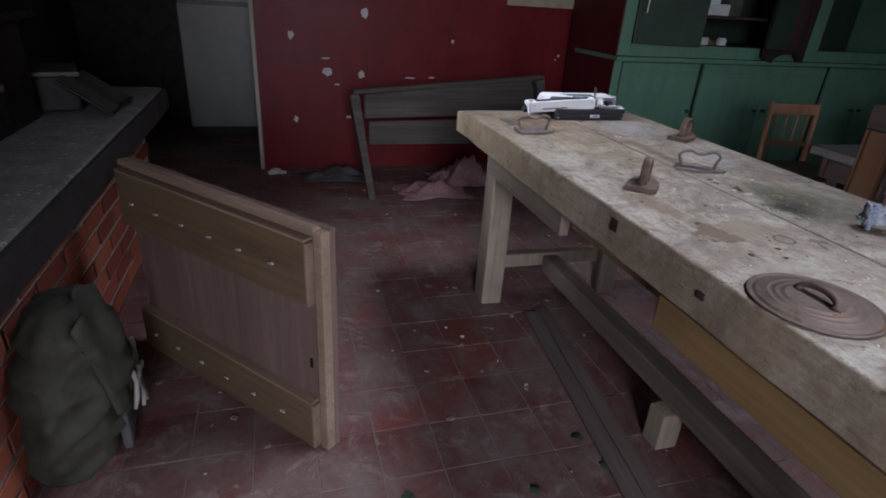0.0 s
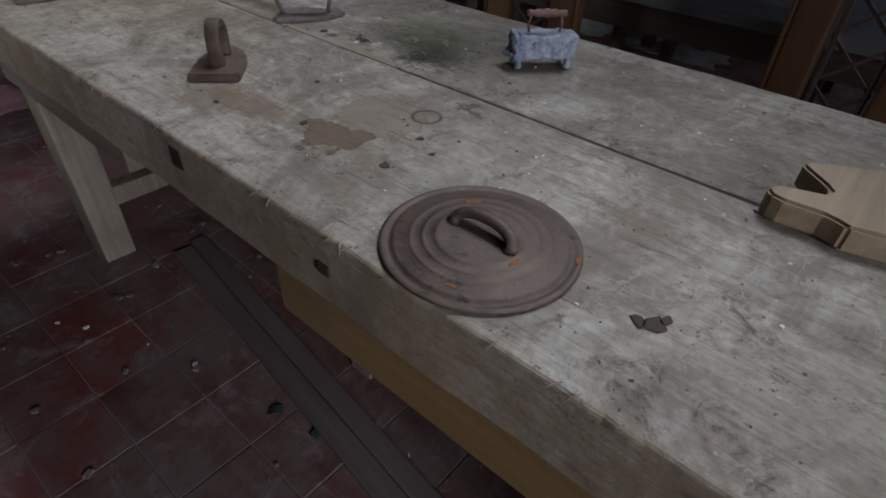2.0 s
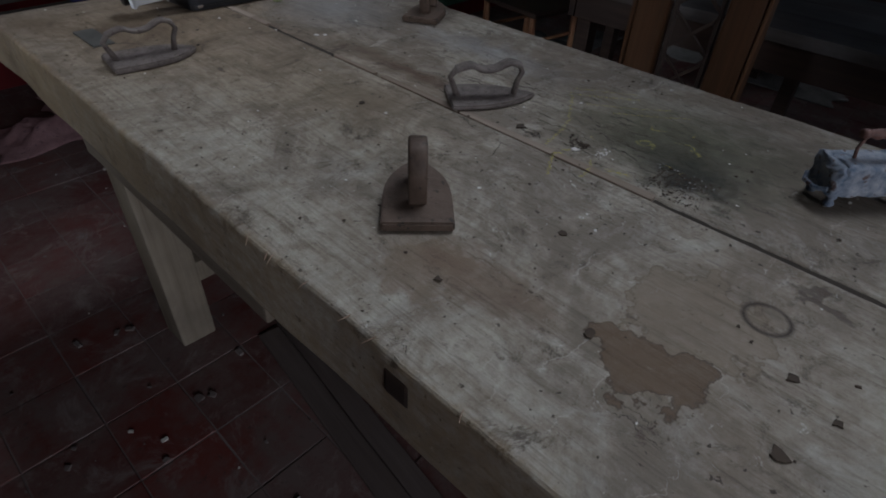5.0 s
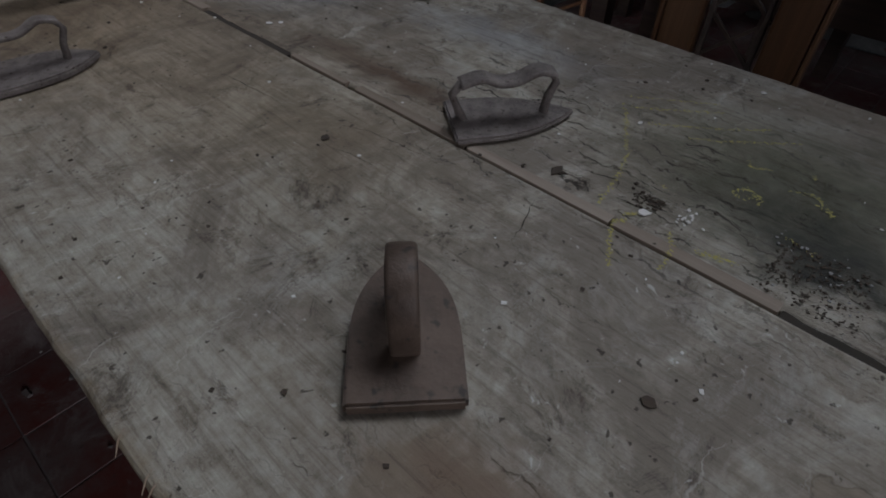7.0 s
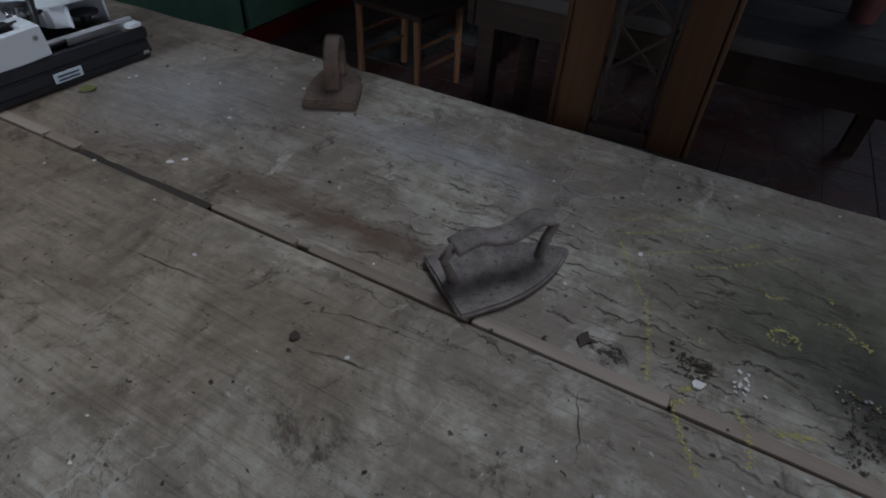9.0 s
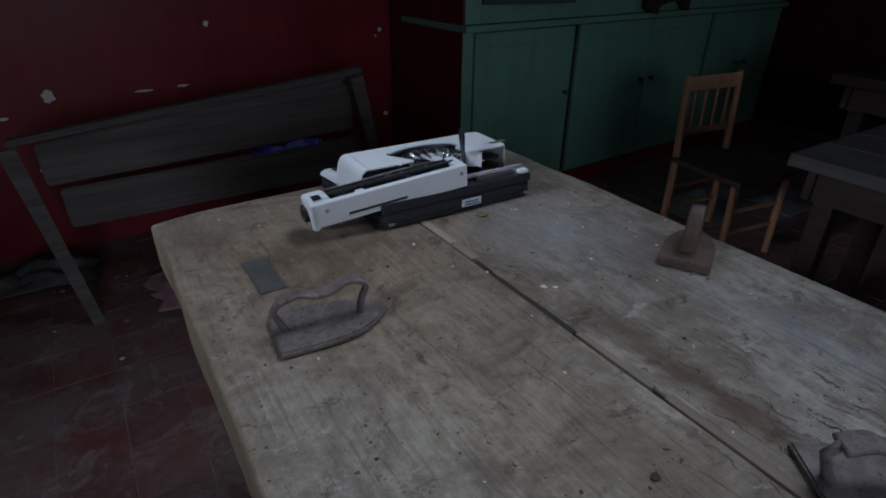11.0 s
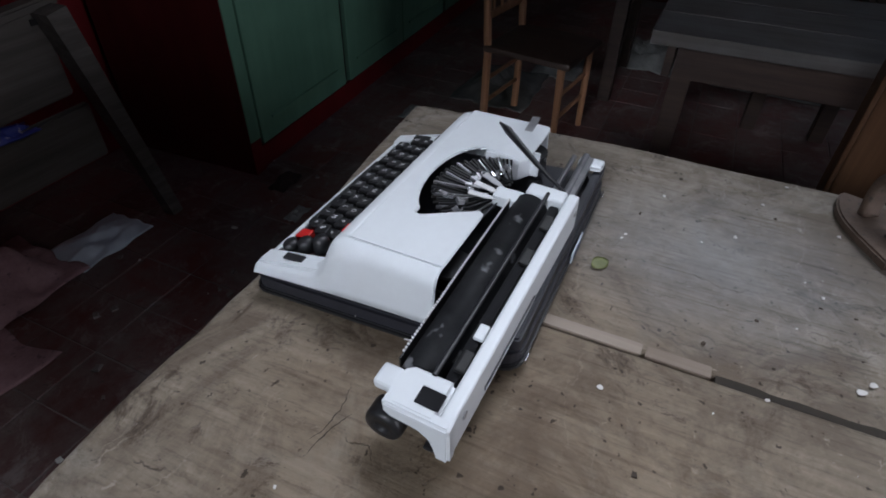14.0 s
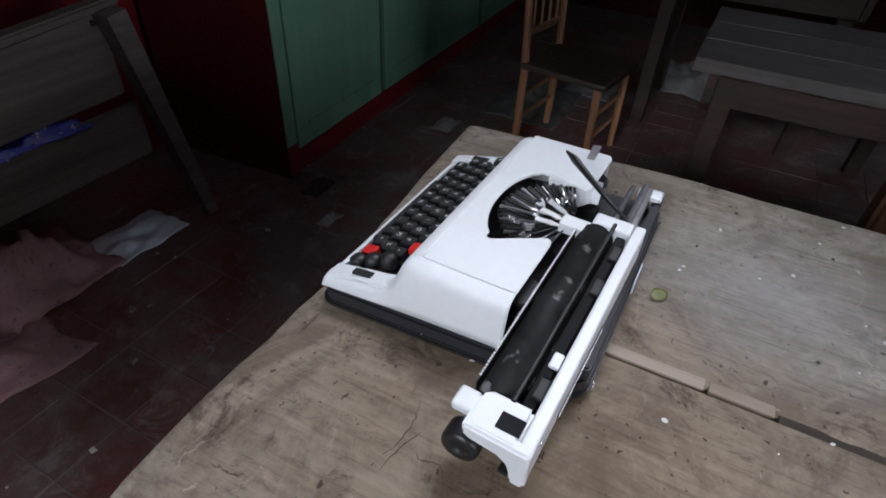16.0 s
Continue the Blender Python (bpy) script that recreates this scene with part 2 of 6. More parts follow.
def tile_material():
    m, nt, bs = mat("terracotta_tile")
    info = nt.nodes.new("ShaderNodeObjectInfo")
    geo = nt.nodes.new("ShaderNodeNewGeometry")
    tc = nt.nodes.new("ShaderNodeNewGeometry")
    vec = tc.outputs["Position"]
    rnd = maths(nt, "FRACT", maths(nt, "ADD", info.outputs["Random"], geo.outputs["Random Per Island"]))
    col = ramp(nt, rnd, (0.0, (0.085, 0.023, 0.020)), (0.5, (0.12, 0.031, 0.026)), (1.0, (0.16, 0.041, 0.034)))
    dust = maths(nt, "ADD", maths(nt, "MULTIPLY", noise_tex(nt, vec, 3.2, 8, 0.7), 0.7), maths(nt, "MULTIPLY", noise_tex(nt, vec, 26, 5, 0.7), 0.3))
    col = blend(nt, ramp(nt, dust, (0.40, (0, 0, 0)), (0.58, (0.95, 0.95, 0.95))), col, (0.15, 0.112, 0.104))
    col = blend(nt, ramp(nt, noise_tex(nt, vec, 45, 6, 0.7), (0.58, (0, 0, 0)), (0.7, (0.7, 0.7, 0.7))), col, (0.055, 0.04, 0.035))
    col = blend(nt, ramp(nt, noise_tex(nt, vec, 7, 9, 0.8, 0.8), (0.53, (0, 0, 0)), (0.64, (0.7, 0.7, 0.7))), col, (0.25, 0.215, 0.205))
    nt.links.new(col, bs.inputs["Base Color"])
    nt.links.new(maths(nt, "ADD", 0.35, maths(nt, "MULTIPLY", dust, 0.5)), bs.inputs["Roughness"])
    relief(nt, bs, dust, 0.3)
    return m


def painted(name, a, b, chip, rough=0.45, chips=0.66, scale=5.0):
    """Old gloss paint with broad fading, streaks and chips down to another colour."""
    m, nt, bs = mat(name)
    vec = coords(nt)
    fade = noise_tex(nt, vec, scale, 6, 0.6)
    streak = noise_tex(nt, node(nt, "Mapping", Vector=vec, Scale=(18, 18, 1.5)).outputs[0], 1.0, 5, 0.6)
    col = ramp(nt, maths(nt, "ADD", maths(nt, "MULTIPLY", fade, 0.6), maths(nt, "MULTIPLY", streak, 0.4)), (0.35, a), (0.65, b))
    mask = ramp(nt, noise_tex(nt, vec, 13.0, 8, 0.75, 0.8), (chips, (0, 0, 0)), (chips + 0.02, (1, 1, 1)))
    col = blend(nt, mask, col, chip)
    nt.links.new(col, bs.inputs["Base Color"])
    nt.links.new(maths(nt, "ADD", rough - 0.1, maths(nt, "MULTIPLY", fade, 0.25)), bs.inputs["Roughness"])
    bs.inputs["Specular IOR Level"].default_value = 0.3
    relief(nt, bs, maths(nt, "SUBTRACT", streak, mask), 0.2, 0.003)
    return m


def brick_material():
    m, nt, bs = mat("red_brick")
    info = nt.nodes.new("ShaderNodeObjectInfo")
    geo = nt.nodes.new("ShaderNodeNewGeometry")
    rnd = maths(nt, "FRACT", maths(nt, "ADD", info.outputs["Random"], geo.outputs["Random Per Island"]))
    col = ramp(nt, rnd, (0.0, (0.22, 0.05, 0.03)), (0.5, (0.34, 0.08, 0.045)), (1.0, (0.42, 0.13, 0.07)))
    grit = noise_tex(nt, geo.outputs["Position"], 40, 7, 0.7)
    col = blend(nt, ramp(nt, grit, (0.52, (0, 0, 0)), (0.7, (0.7, 0.7, 0.7))), col, (0.10, 0.05, 0.04))
    nt.links.new(col, bs.inputs["Base Color"])
    bs.inputs["Roughness"].default_value = 0.8
    relief(nt, bs, grit, 0.5)
    return m


M_TABLE = table_wood()
M_TABLE_FRAME = wood("greyed_frame_wood", (0.14, 0.11, 0.08), (0.25, 0.21, 0.155), (0.34, 0.295, 0.23), 2, 0.75, dirt=(0.12, 0.10, 0.08))
M_RAIL = wood("rail_wood", (0.10, 0.08, 0.06), (0.17, 0.14, 0.105), (0.24, 0.205, 0.16), 1, 0.7, dirt=(0.11, 0.09, 0.07))
M_DRAWER = wood("ochre_drawer_wood", (0.13, 0.078, 0.032), (0.22, 0.14, 0.058), (0.30, 0.20, 0.09), 1, 0.6, dirt=(0.15, 0.10, 0.05))
M_CUTTING = wood("cutting_board_wood", (0.14, 0.09, 0.048), (0.24, 0.17, 0.10), (0.32, 0.24, 0.155), 0, 0.65, dirt=(0.15, 0.115, 0.085), dirt_amount=0.6)
M_CHAIR_LIGHT = wood("honey_chair_wood", (0.045, 0.02, 0.009), (0.085, 0.04, 0.018), (0.13, 0.068, 0.034), 2, 0.4)
M_CHAIR_DARK = wood("dark_chair_wood", (0.018, 0.012, 0.009), (0.038, 0.024, 0.017), (0.065, 0.041, 0.029), 1, 0.72)
M_PINE = wood("pale_chair_wood", (0.20, 0.09, 0.045), (0.32, 0.16, 0.085), (0.42, 0.24, 0.13), 2, 0.45)
M_GREY_BOARD = wood("weathered_bench_board", (0.045, 0.04, 0.036), (0.09, 0.08, 0.072), (0.14, 0.128, 0.118), 0, 0.85, dirt=(0.08, 0.07, 0.06))
M_PANEL = wood("brown_panel_wood", (0.11, 0.068, 0.056), (0.165, 0.108, 0.092), (0.22, 0.15, 0.13), 2, 0.7, dirt=(0.15, 0.10, 0.085))
M_PANEL_RAIL = wood("panel_rail_wood", (0.085, 0.055, 0.032), (0.135, 0.09, 0.05), (0.185, 0.128, 0.075), 0, 0.65, dirt=(0.12, 0.09, 0.06))
M_RAW_EDGE = wood("raw_edge_wood", (0.17, 0.115, 0.08), (0.27, 0.19, 0.135), (0.36, 0.27, 0.2), 0, 0.7, dirt=(0.2, 0.14, 0.1))
# pale base colours stand in for the shine of nails and type bars
M_NAIL = plain("bright_nail", (0.55, 0.55, 0.55), (0.7, 0.7, 0.7), 0.4, 0.3, bump=0.0)
M_TYPE = plain("type_metal", (0.34, 0.34, 0.35), (0.5, 0.5, 0.51), 0.3, 0.4, scale=60, bump=0.05)
M_LOW_TABLE = wood("dusty_low_table_wood", (0.045, 0.037, 0.032), (0.08, 0.07, 0.062), (0.12, 0.108, 0.10), 1, 0.7, dirt=(0.14, 0.138, 0.14), dirt_amount=0.6)
M_DARK_WOOD = wood("dark_stained_wood", (0.018, 0.011, 0.009), (0.04, 0.024, 0.018), (0.07, 0.045, 0.034), 1, 0.5)
M_TILE = tile_material()
M_GROUT = plain("dirty_grout", (0.13, 0.105, 0.10), (0.21, 0.18, 0.17), 0.9, scale=6)
M_BRICK = brick_material()
M_MORTAR = plain("grey_mortar", (0.36, 0.33, 0.30), (0.50, 0.47, 0.43), 0.9, scale=20)
M_RED = painted("oxblood_wall_paint", (0.11, 0.007, 0.010), (0.17, 0.011, 0.015), (0.42, 0.40, 0.38), 0.42, 0.80)
# darker tone of the red, for the cupboard side and east wall
M_REDDARK = painted("darker_red", (0.07, 0.009, 0.010), (0.115, 0.014, 0.016), (0.2, 0.15, 0.13), 0.5, 0.85)
M_GREEN = painted("sea_green_paint", (0.092, 0.20, 0.138), (0.135, 0.275, 0.19), (0.05, 0.09, 0.07), 0.42, 0.74)
# darker tone of the green, for shelf back, open doors, knobs and flakes
M_GREENDARK = painted("darker_green", (0.025, 0.045, 0.032), (0.04, 0.07, 0.05), (0.07, 0.08, 0.06), 0.45, 0.78)
M_PLASTER = plain("grimy_plaster", (0.33, 0.31, 0.27), (0.46, 0.43, 0.38), 0.85, scale=3)
M_CEIL = plain("smoky_ceiling", (0.28, 0.25, 0.21), (0.40, 0.37, 0.32), 0.9, scale=2)
# near-black tone for the passage walls, west wall and slab edge
M_NEARBLACK = plain("near_black_stone", (0.02, 0.019, 0.018), (0.05, 0.046, 0.042), 0.8, scale=9)
M_SLAB = plain("dusty_hearth_slab", (0.15, 0.145, 0.14), (0.30, 0.29, 0.28), 0.7, scale=11, specks=(0.5, 0.49, 0.47))
M_IRON = plain("brown_rusty_iron", (0.055, 0.036, 0.026), (0.125, 0.086, 0.064), 0.6, 0.25, scale=26, bump=0.6, fine=130, specks=(0.042, 0.031, 0.025))
M_IRON_GREY = plain("grey_rusty_iron", (0.075, 0.06, 0.054), (0.20, 0.17, 0.155), 0.62, 0.2, scale=55, bump=0.7, fine=320, specks=(0.05, 0.032, 0.024))
M_CASTIRON = plain("black_cast_iron", (0.012, 0.012, 0.012), (0.03, 0.029, 0.028), 0.55, 0.5, scale=18)
M_STEEL = plain("dull_steel", (0.32, 0.32, 0.33), (0.5, 0.5, 0.52), 0.35, 0.9, scale=30, bump=0.05)
M_BRIGHT = plain("bright_steel", (0.55, 0.55, 0.56), (0.72, 0.72, 0.74), 0.25, 1.0, scale=30, bump=0.0)
M_WHITE = plain("typewriter_white", (0.60, 0.625, 0.645), (0.66, 0.69, 0.712), 0.42, scale=7, bump=0.02)
M_BLACK = plain("black_plastic", (0.009, 0.009, 0.010), (0.018, 0.018, 0.020), 0.42, scale=20, bump=0.05)
M_NAVY = plain("dark_grey_shell", (0.011, 0.011, 0.015), (0.019, 0.0195, 0.026), 0.55, scale=25, bump=0.1, fine=250)
M_RUBBER = plain("worn_rubber", (0.006, 0.006, 0.007), (0.020, 0.0205, 0.022), 0.55, scale=38, bump=0.15, fine=85, specks=(0.15, 0.153, 0.16), spec=0.12)
M_MATTE = plain("matte_black_plastic", (0.008, 0.008, 0.009), (0.016, 0.016, 0.018), 0.85, scale=30, bump=0.05, spec=0.15)
M_REDKEY = plain("red_plastic", (0.42, 0.012, 0.012), (0.55, 0.02, 0.018), 0.4, bump=0.0)
M_LABEL = plain("label_paper", (0.5, 0.58, 0.65), (0.6, 0.67, 0.73), 0.5, bump=0.0)
M_INK = plain("ink", (0.03, 0.04, 0.07), (0.05, 0.06, 0.1), 0.6, bump=0.0)
M_KEYLETTER = plain("key_letter_white", (0.6, 0.6, 0.6), (0.7, 0.7, 0.7), 0.5, bump=0.0)
M_TIN = plain("flaking_blue_enamel", (0.07, 0.115, 0.18), (0.36, 0.38, 0.42), 0.65, scale=60, bump=0.9, fine=140, specks=(0.10, 0.065, 0.06))
M_COPPER = plain("turned_copper_wood", (0.075, 0.032, 0.026), (0.16, 0.078, 0.062), 0.6, scale=90)
M_CERAMIC = plain("white_china", (0.62, 0.63, 0.64), (0.74, 0.75, 0.76), 0.25, bump=0.0)
M_BLUE = plain("blue_glaze", (0.06, 0.10, 0.24), (0.12, 0.18, 0.36), 0.3, bump=0.0)
M_PINKPOT = plain("pink_plant_pot", (0.38, 0.15, 0.14), (0.47, 0.21, 0.19), 0.6)
M_LEAF = plain("dusty_green_leaf", (0.035, 0.07, 0.025), (0.10, 0.16, 0.06), 0.55, scale=60)
M_DRYLEAF = plain("yellow_green_leaf", (0.075, 0.085, 0.02), (0.13, 0.14, 0.04), 0.5, scale=90)
M_CANVAS = plain("olive_canvas", (0.026, 0.027, 0.020), (0.066, 0.067, 0.050), 0.9, scale=12, bump=0.4, fine=220)
M_STRAP = plain("pale_strap_cord", (0.34, 0.34, 0.31), (0.46, 0.46, 0.43), 0.8)
M_PINK = plain("faded_pink_cloth", (0.24, 0.13, 0.14), (0.36, 0.22, 0.23), 0.9, scale=18, bump=0.3, specks=(0.17, 0.10, 0.11))
M_GREYCLOTH = plain("grey_cloth", (0.05, 0.05, 0.048), (0.11, 0.11, 0.105), 0.9, scale=10, bump=0.3)
M_BROWNCLOTH = plain("dark_brown_cloth", (0.02, 0.010, 0.010), (0.045, 0.022, 0.02), 0.9, scale=10, bump=0.3)
M_BLUEFOIL = plain("blue_wrapper", (0.02, 0.03, 0.22), (0.05, 0.07, 0.4), 0.35, scale=40, specks=(0.45, 0.4, 0.5))
M_PAPER = plain("torn_paper", (0.5, 0.5, 0.49), (0.64, 0.64, 0.63), 0.8, bump=0.1)
# darker copy of the paper, toned down for scraps on the floor
M_GREYPAPER = plain("toned_down_paper", (0.17, 0.17, 0.168), (0.27, 0.27, 0.265), 0.85, bump=0.1)
M_YELLOW = plain("yellow_chalk_paint", (0.27, 0.235, 0.065), (0.41, 0.36, 0.11), 0.8, scale=80)
M_DARKPATCH = plain("dark_metal_patch", (0.065, 0.065, 0.06), (0.11, 0.11, 0.10), 0.55, 0.3, scale=30, bump=0.2)
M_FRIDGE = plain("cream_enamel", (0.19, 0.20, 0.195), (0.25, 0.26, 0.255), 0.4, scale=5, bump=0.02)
M_CHIPS = plain("plaster_crumbs", (0.5, 0.48, 0.45), (0.68, 0.66, 0.63), 0.9)
M_CRACK = plain("dark_crack", (0.02, 0.015, 0.01), (0.04, 0.03, 0.022), 0.9)
M_DIRT = plain("dark_crumbs", (0.03, 0.022, 0.016), (0.07, 0.05, 0.035), 0.9)
M_BOARD = plain("yellowed_pinboard", (0.34, 0.29, 0.20), (0.44, 0.39, 0.28), 0.8, scale=20)


# ---- mesh tools ----
def finish(name, bm, material, parent=None, label="", smooth=False):
    me = bpy.data.meshes.new(name)
    bm.normal_update()
    bm.to_mesh(me)
    bm.free()
    me.materials.append(material)
    if smooth:
        for p in me.polygons:
            p.use_smooth = True
    ob = new(name, me)
    ob.parent = parent
    if label:
        tagged(ob, label)
    return ob


def part(name, bm, material, parent, label="", smooth=False):
    return finish(name, bm, material, parent, label, smooth)


def thing(name, m, label, category, group="", kind=""):
    ob = new(name)
    ob.empty_display_size = 0.05
    ob.matrix_world = m
    return tagged(ob, label, category, group, kind)


def box(x0, y0, z0, x1, y1, z1, bevel=0.0, m=None, segments=2, rough=0.0, cuts=0):
    """A bevelled block between two corners; rough: uneven edges in metres."""
    bm = bmesh.new()
    bmesh.ops.create_cube(bm, size=1.0)
    for v in bm.verts:
        v.co = Vector(((x0 + x1) / 2 + v.co.x * (x1 - x0), (y0 + y1) / 2 + v.co.y * (y1 - y0), (z0 + z1) / 2 + v.co.z * (z1 - z0)))
    if cuts:
        long_edges = [e for e in bm.edges if e.calc_length() > 0.9 * max(x1 - x0, y1 - y0, z1 - z0)]
        bmesh.ops.subdivide_edges(bm, edges=long_edges, cuts=cuts, use_grid_fill=True)
    if bevel:
        sharp = [e for e in bm.edges if len(e.link_faces) == 2 and e.calc_face_angle() > 0.5]
        bmesh.ops.bevel(bm, geom=sharp, offset=bevel, segments=segments, affect="EDGES", profile=0.6)
    if rough:
        for v in bm.verts:
            v.co += noise.noise_vector(v.co * 9) * rough
    if m:
        bm.transform(m)
    return bm


def add(bm, other):
    """Joins another bmesh into bm."""
    me = bpy.data.meshes.new("joined")
    other.to_mesh(me)
    other.free()
    bm.from_mesh(me)
    bpy.data.meshes.remove(me)
    return bm


def rod(a, b, r0, r1=None, sides=10):
    """A tapered round bar from a to b."""
    a, b = Vector(a), Vector(b)
    bm = bmesh.new()
    bmesh.ops.create_cone(bm, cap_ends=True, segments=sides, radius1=r0, radius2=r0 if r1 is None else r1, depth=(b - a).length)
    bm.transform(Matrix.Translation((a + b) / 2) @ (b - a).to_track_quat("Z", "Y").to_matrix().to_4x4())
    return bm


def tube(points, radius, sides=8, flat=1.0):
    """A bent bar along points; radius one number or one for each point; flat squeezes it sideways."""
    pts = [Vector(p) for p in points]
    radii = radius if isinstance(radius, (list, tuple)) else [radius] * len(pts)
    bm = bmesh.new()
    rings = []
    side = None
    for i, p in enumerate(pts):
        d = (pts[min(i + 1, len(pts) - 1)] - pts[max(i - 1, 0)]).normalized()
        if side is None:
            side = d.orthogonal().normalized()
        side = (side - d * side.dot(d)).normalized()
        up = d.cross(side)
        rings.append([bm.verts.new(p + (side * math.cos(2 * math.pi * k / sides) * flat + up * math.sin(2 * math.pi * k / sides)) * radii[i]) for k in range(sides)])
    for r0, r1 in zip(rings, rings[1:]):
        for k in range(sides):
            bm.faces.new((r0[k], r0[(k + 1) % sides], r1[(k + 1) % sides], r1[k]))
    bm.faces.new(rings[0][::-1])
    bm.faces.new(rings[-1])
    return bm


def lathe(profile, sides=40, sx=1.0, sy=1.0):
    """A turned shape from (radius, height) pairs."""
    bm = bmesh.new()
    rings = []
    for r, z in profile:
        if r < 1e-6:
            rings.append([bm.verts.new((0, 0, z))])
        else:
            rings.append([bm.verts.new((r * sx * math.cos(2 * math.pi * k / sides), r * sy * math.sin(2 * math.pi * k / sides), z)) for k in range(sides)])
    for a, b in zip(rings, rings[1:]):
        for k in range(sides):
            q = (a[k % len(a)], a[(k + 1) % len(a)], b[(k + 1) % len(b)], b[k % len(b)])
            f = [v for i, v in enumerate(q) if v not in q[:i]]
            if len(f) > 2:
                bm.faces.new(f)
    bmesh.ops.recalc_face_normals(bm, faces=bm.faces)
    return bm


def prism(outline, z0, z1, bevel=0.0, segments=2):
    """An outline in the plane, raised from z0 to z1."""
    bm = bmesh.new()
    low = [bm.verts.new((x, y, z0)) for x, y in outline]
    high = [bm.verts.new((x, y, z1)) for x, y in outline]
    bm.faces.new(low[::-1])
    bm.faces.new(high)
    n = len(outline)
    for k in range(n):
        bm.faces.new((low[k], low[(k + 1) % n], high[(k + 1) % n], high[k]))
    bmesh.ops.recalc_face_normals(bm, faces=bm.faces)
    if bevel:
        rim = [e for e in bm.edges if len(e.link_faces) == 2 and e.calc_face_angle() > 0.7]
        bmesh.ops.bevel(bm, geom=rim, offset=bevel, segments=segments, affect="EDGES")
    return bm


def sheet(nx, ny, place):
    """A grid of faces; place(u, v) gives each corner, u and v from 0 to 1."""
    bm = bmesh.new()
    g = [[bm.verts.new(place(i / nx, j / ny)) for j in range(ny + 1)] for i in range(nx + 1)]
    for i in range(nx):
        for j in range(ny):
            bm.faces.new((g[i][j], g[i + 1][j], g[i + 1][j + 1], g[i][j + 1]))
    return bm


def thicken(bm, depth):
    bmesh.ops.recalc_face_normals(bm, faces=bm.faces)
    bmesh.ops.solidify(bm, geom=bm.faces[:], thickness=depth)
    return bm


def setting(name, bm, material, label, category, parent=None):
    return tagged(finish(name, bm, material, parent), label, category, "", "structure")

# ---- the room ----
TOP = 0.78
X_WEST, X_EAST, Y_SOUTH, Y_NORTH, CEIL = -2.35, 4.6, -1.2, 4.95, 2.7


def wall_with_opening(name, along, fixed, lo, hi, opening, thickness, material, label, kinds=None):
    """A wall along x or y with one opening (from, to, bottom, top) through it."""
    a, b, z0, z1 = opening
    bm = bmesh.new()
    for p0, p1, q0, q1 in ((lo, a, 0, CEIL), (b, hi, 0, CEIL), (a, b, z1, CEIL), (a, b, 0, z0)):
        if p1 - p0 > 1e-4 and q1 - q0 > 1e-4:
            if along == "x":
                add(bm, box(p0, fixed, q0, p1, fixed + thickness, q1))
            else:
                add(bm, box(fixed, p0, q0, fixed + thickness, p1, q1))
    bmesh.ops.remove_doubles(bm, verts=bm.verts, dist=1e-5)
    return setting(name, bm, material, label, "wall")


setting("ground_slab", box(-3.2, -3.0, -0.2, 5.2, 8.2, -0.012), M_GROUT, "dirty grout bed under the floor tiles", "floor")
# red wall from the passage opening to the green cupboards, with the passage beside it
setting("wall_north", box(-0.84, Y_NORTH, 0, X_EAST + 0.15, Y_NORTH + 0.15, CEIL), M_RED, "oxblood red painted wall with chipped patches", "wall")
setting("door_jamb", box(-0.868, Y_NORTH - 0.012, 0, -0.842, Y_NORTH + 0.16, CEIL, 0.004), M_PLASTER, "pale worn edge of the passage opening", "trim")
setting("wall_passage", box(-3.0, 6.75, 0, 5.0, 6.9, CEIL), M_NEARBLACK, "dark end wall of the passage", "wall")
setting("wall_passage_side", box(0.2, Y_NORTH + 0.16, 0, 0.35, 6.75, CEIL), M_NEARBLACK, "dark side wall of the passage", "wall")
# unseen opening, made only to hold the lamp added for the typewriter
wall_with_opening("wall_west", "y", X_WEST - 0.15, -1.5, 6.75, (2.7, 3.6, 1.8, 2.4), 0.15, M_NEARBLACK, "near-black wall with an opening cut for the added typewriter lamp")
wall_with_opening("wall_south", "x", Y_SOUTH - 0.15, X_WEST, X_EAST + 0.15, (-1.3, -0.2, 0.0, 2.15), 0.15, M_PLASTER, "grimy plaster wall with an open doorway")
wall_with_opening("wall_east", "y", X_EAST, Y_SOUTH, Y_NORTH, (-0.3, 1.2, 0.95, 2.1), 0.15, M_REDDARK, "darker red wall with a window opening")
# the ceiling is unseen; its opening is cut for the added table lamp
ceiling_bm = bmesh.new()
for xa, xb, ya, yb in ((-3.2, 0.8, -3.0, 8.2), (1.7, 5.2, -3.0, 8.2), (0.8, 1.7, -3.0, 0.8), (0.8, 1.7, 3.6, 8.2)):
    add(ceiling_bm, box(xa, ya, CEIL, xb, yb, CEIL + 0.15))
setting("ceiling", ceiling_bm, M_CEIL, "unseen smoke-stained ceiling with an opening cut for the added table lamp", "ceiling")
tagged(finish("pinboard_strip", box(0.86, Y_NORTH - 0.012, 1.155, 1.85, Y_NORTH - 0.001, 1.75, 0.003), M_BOARD), "yellowed board hung on the red wall", "board")

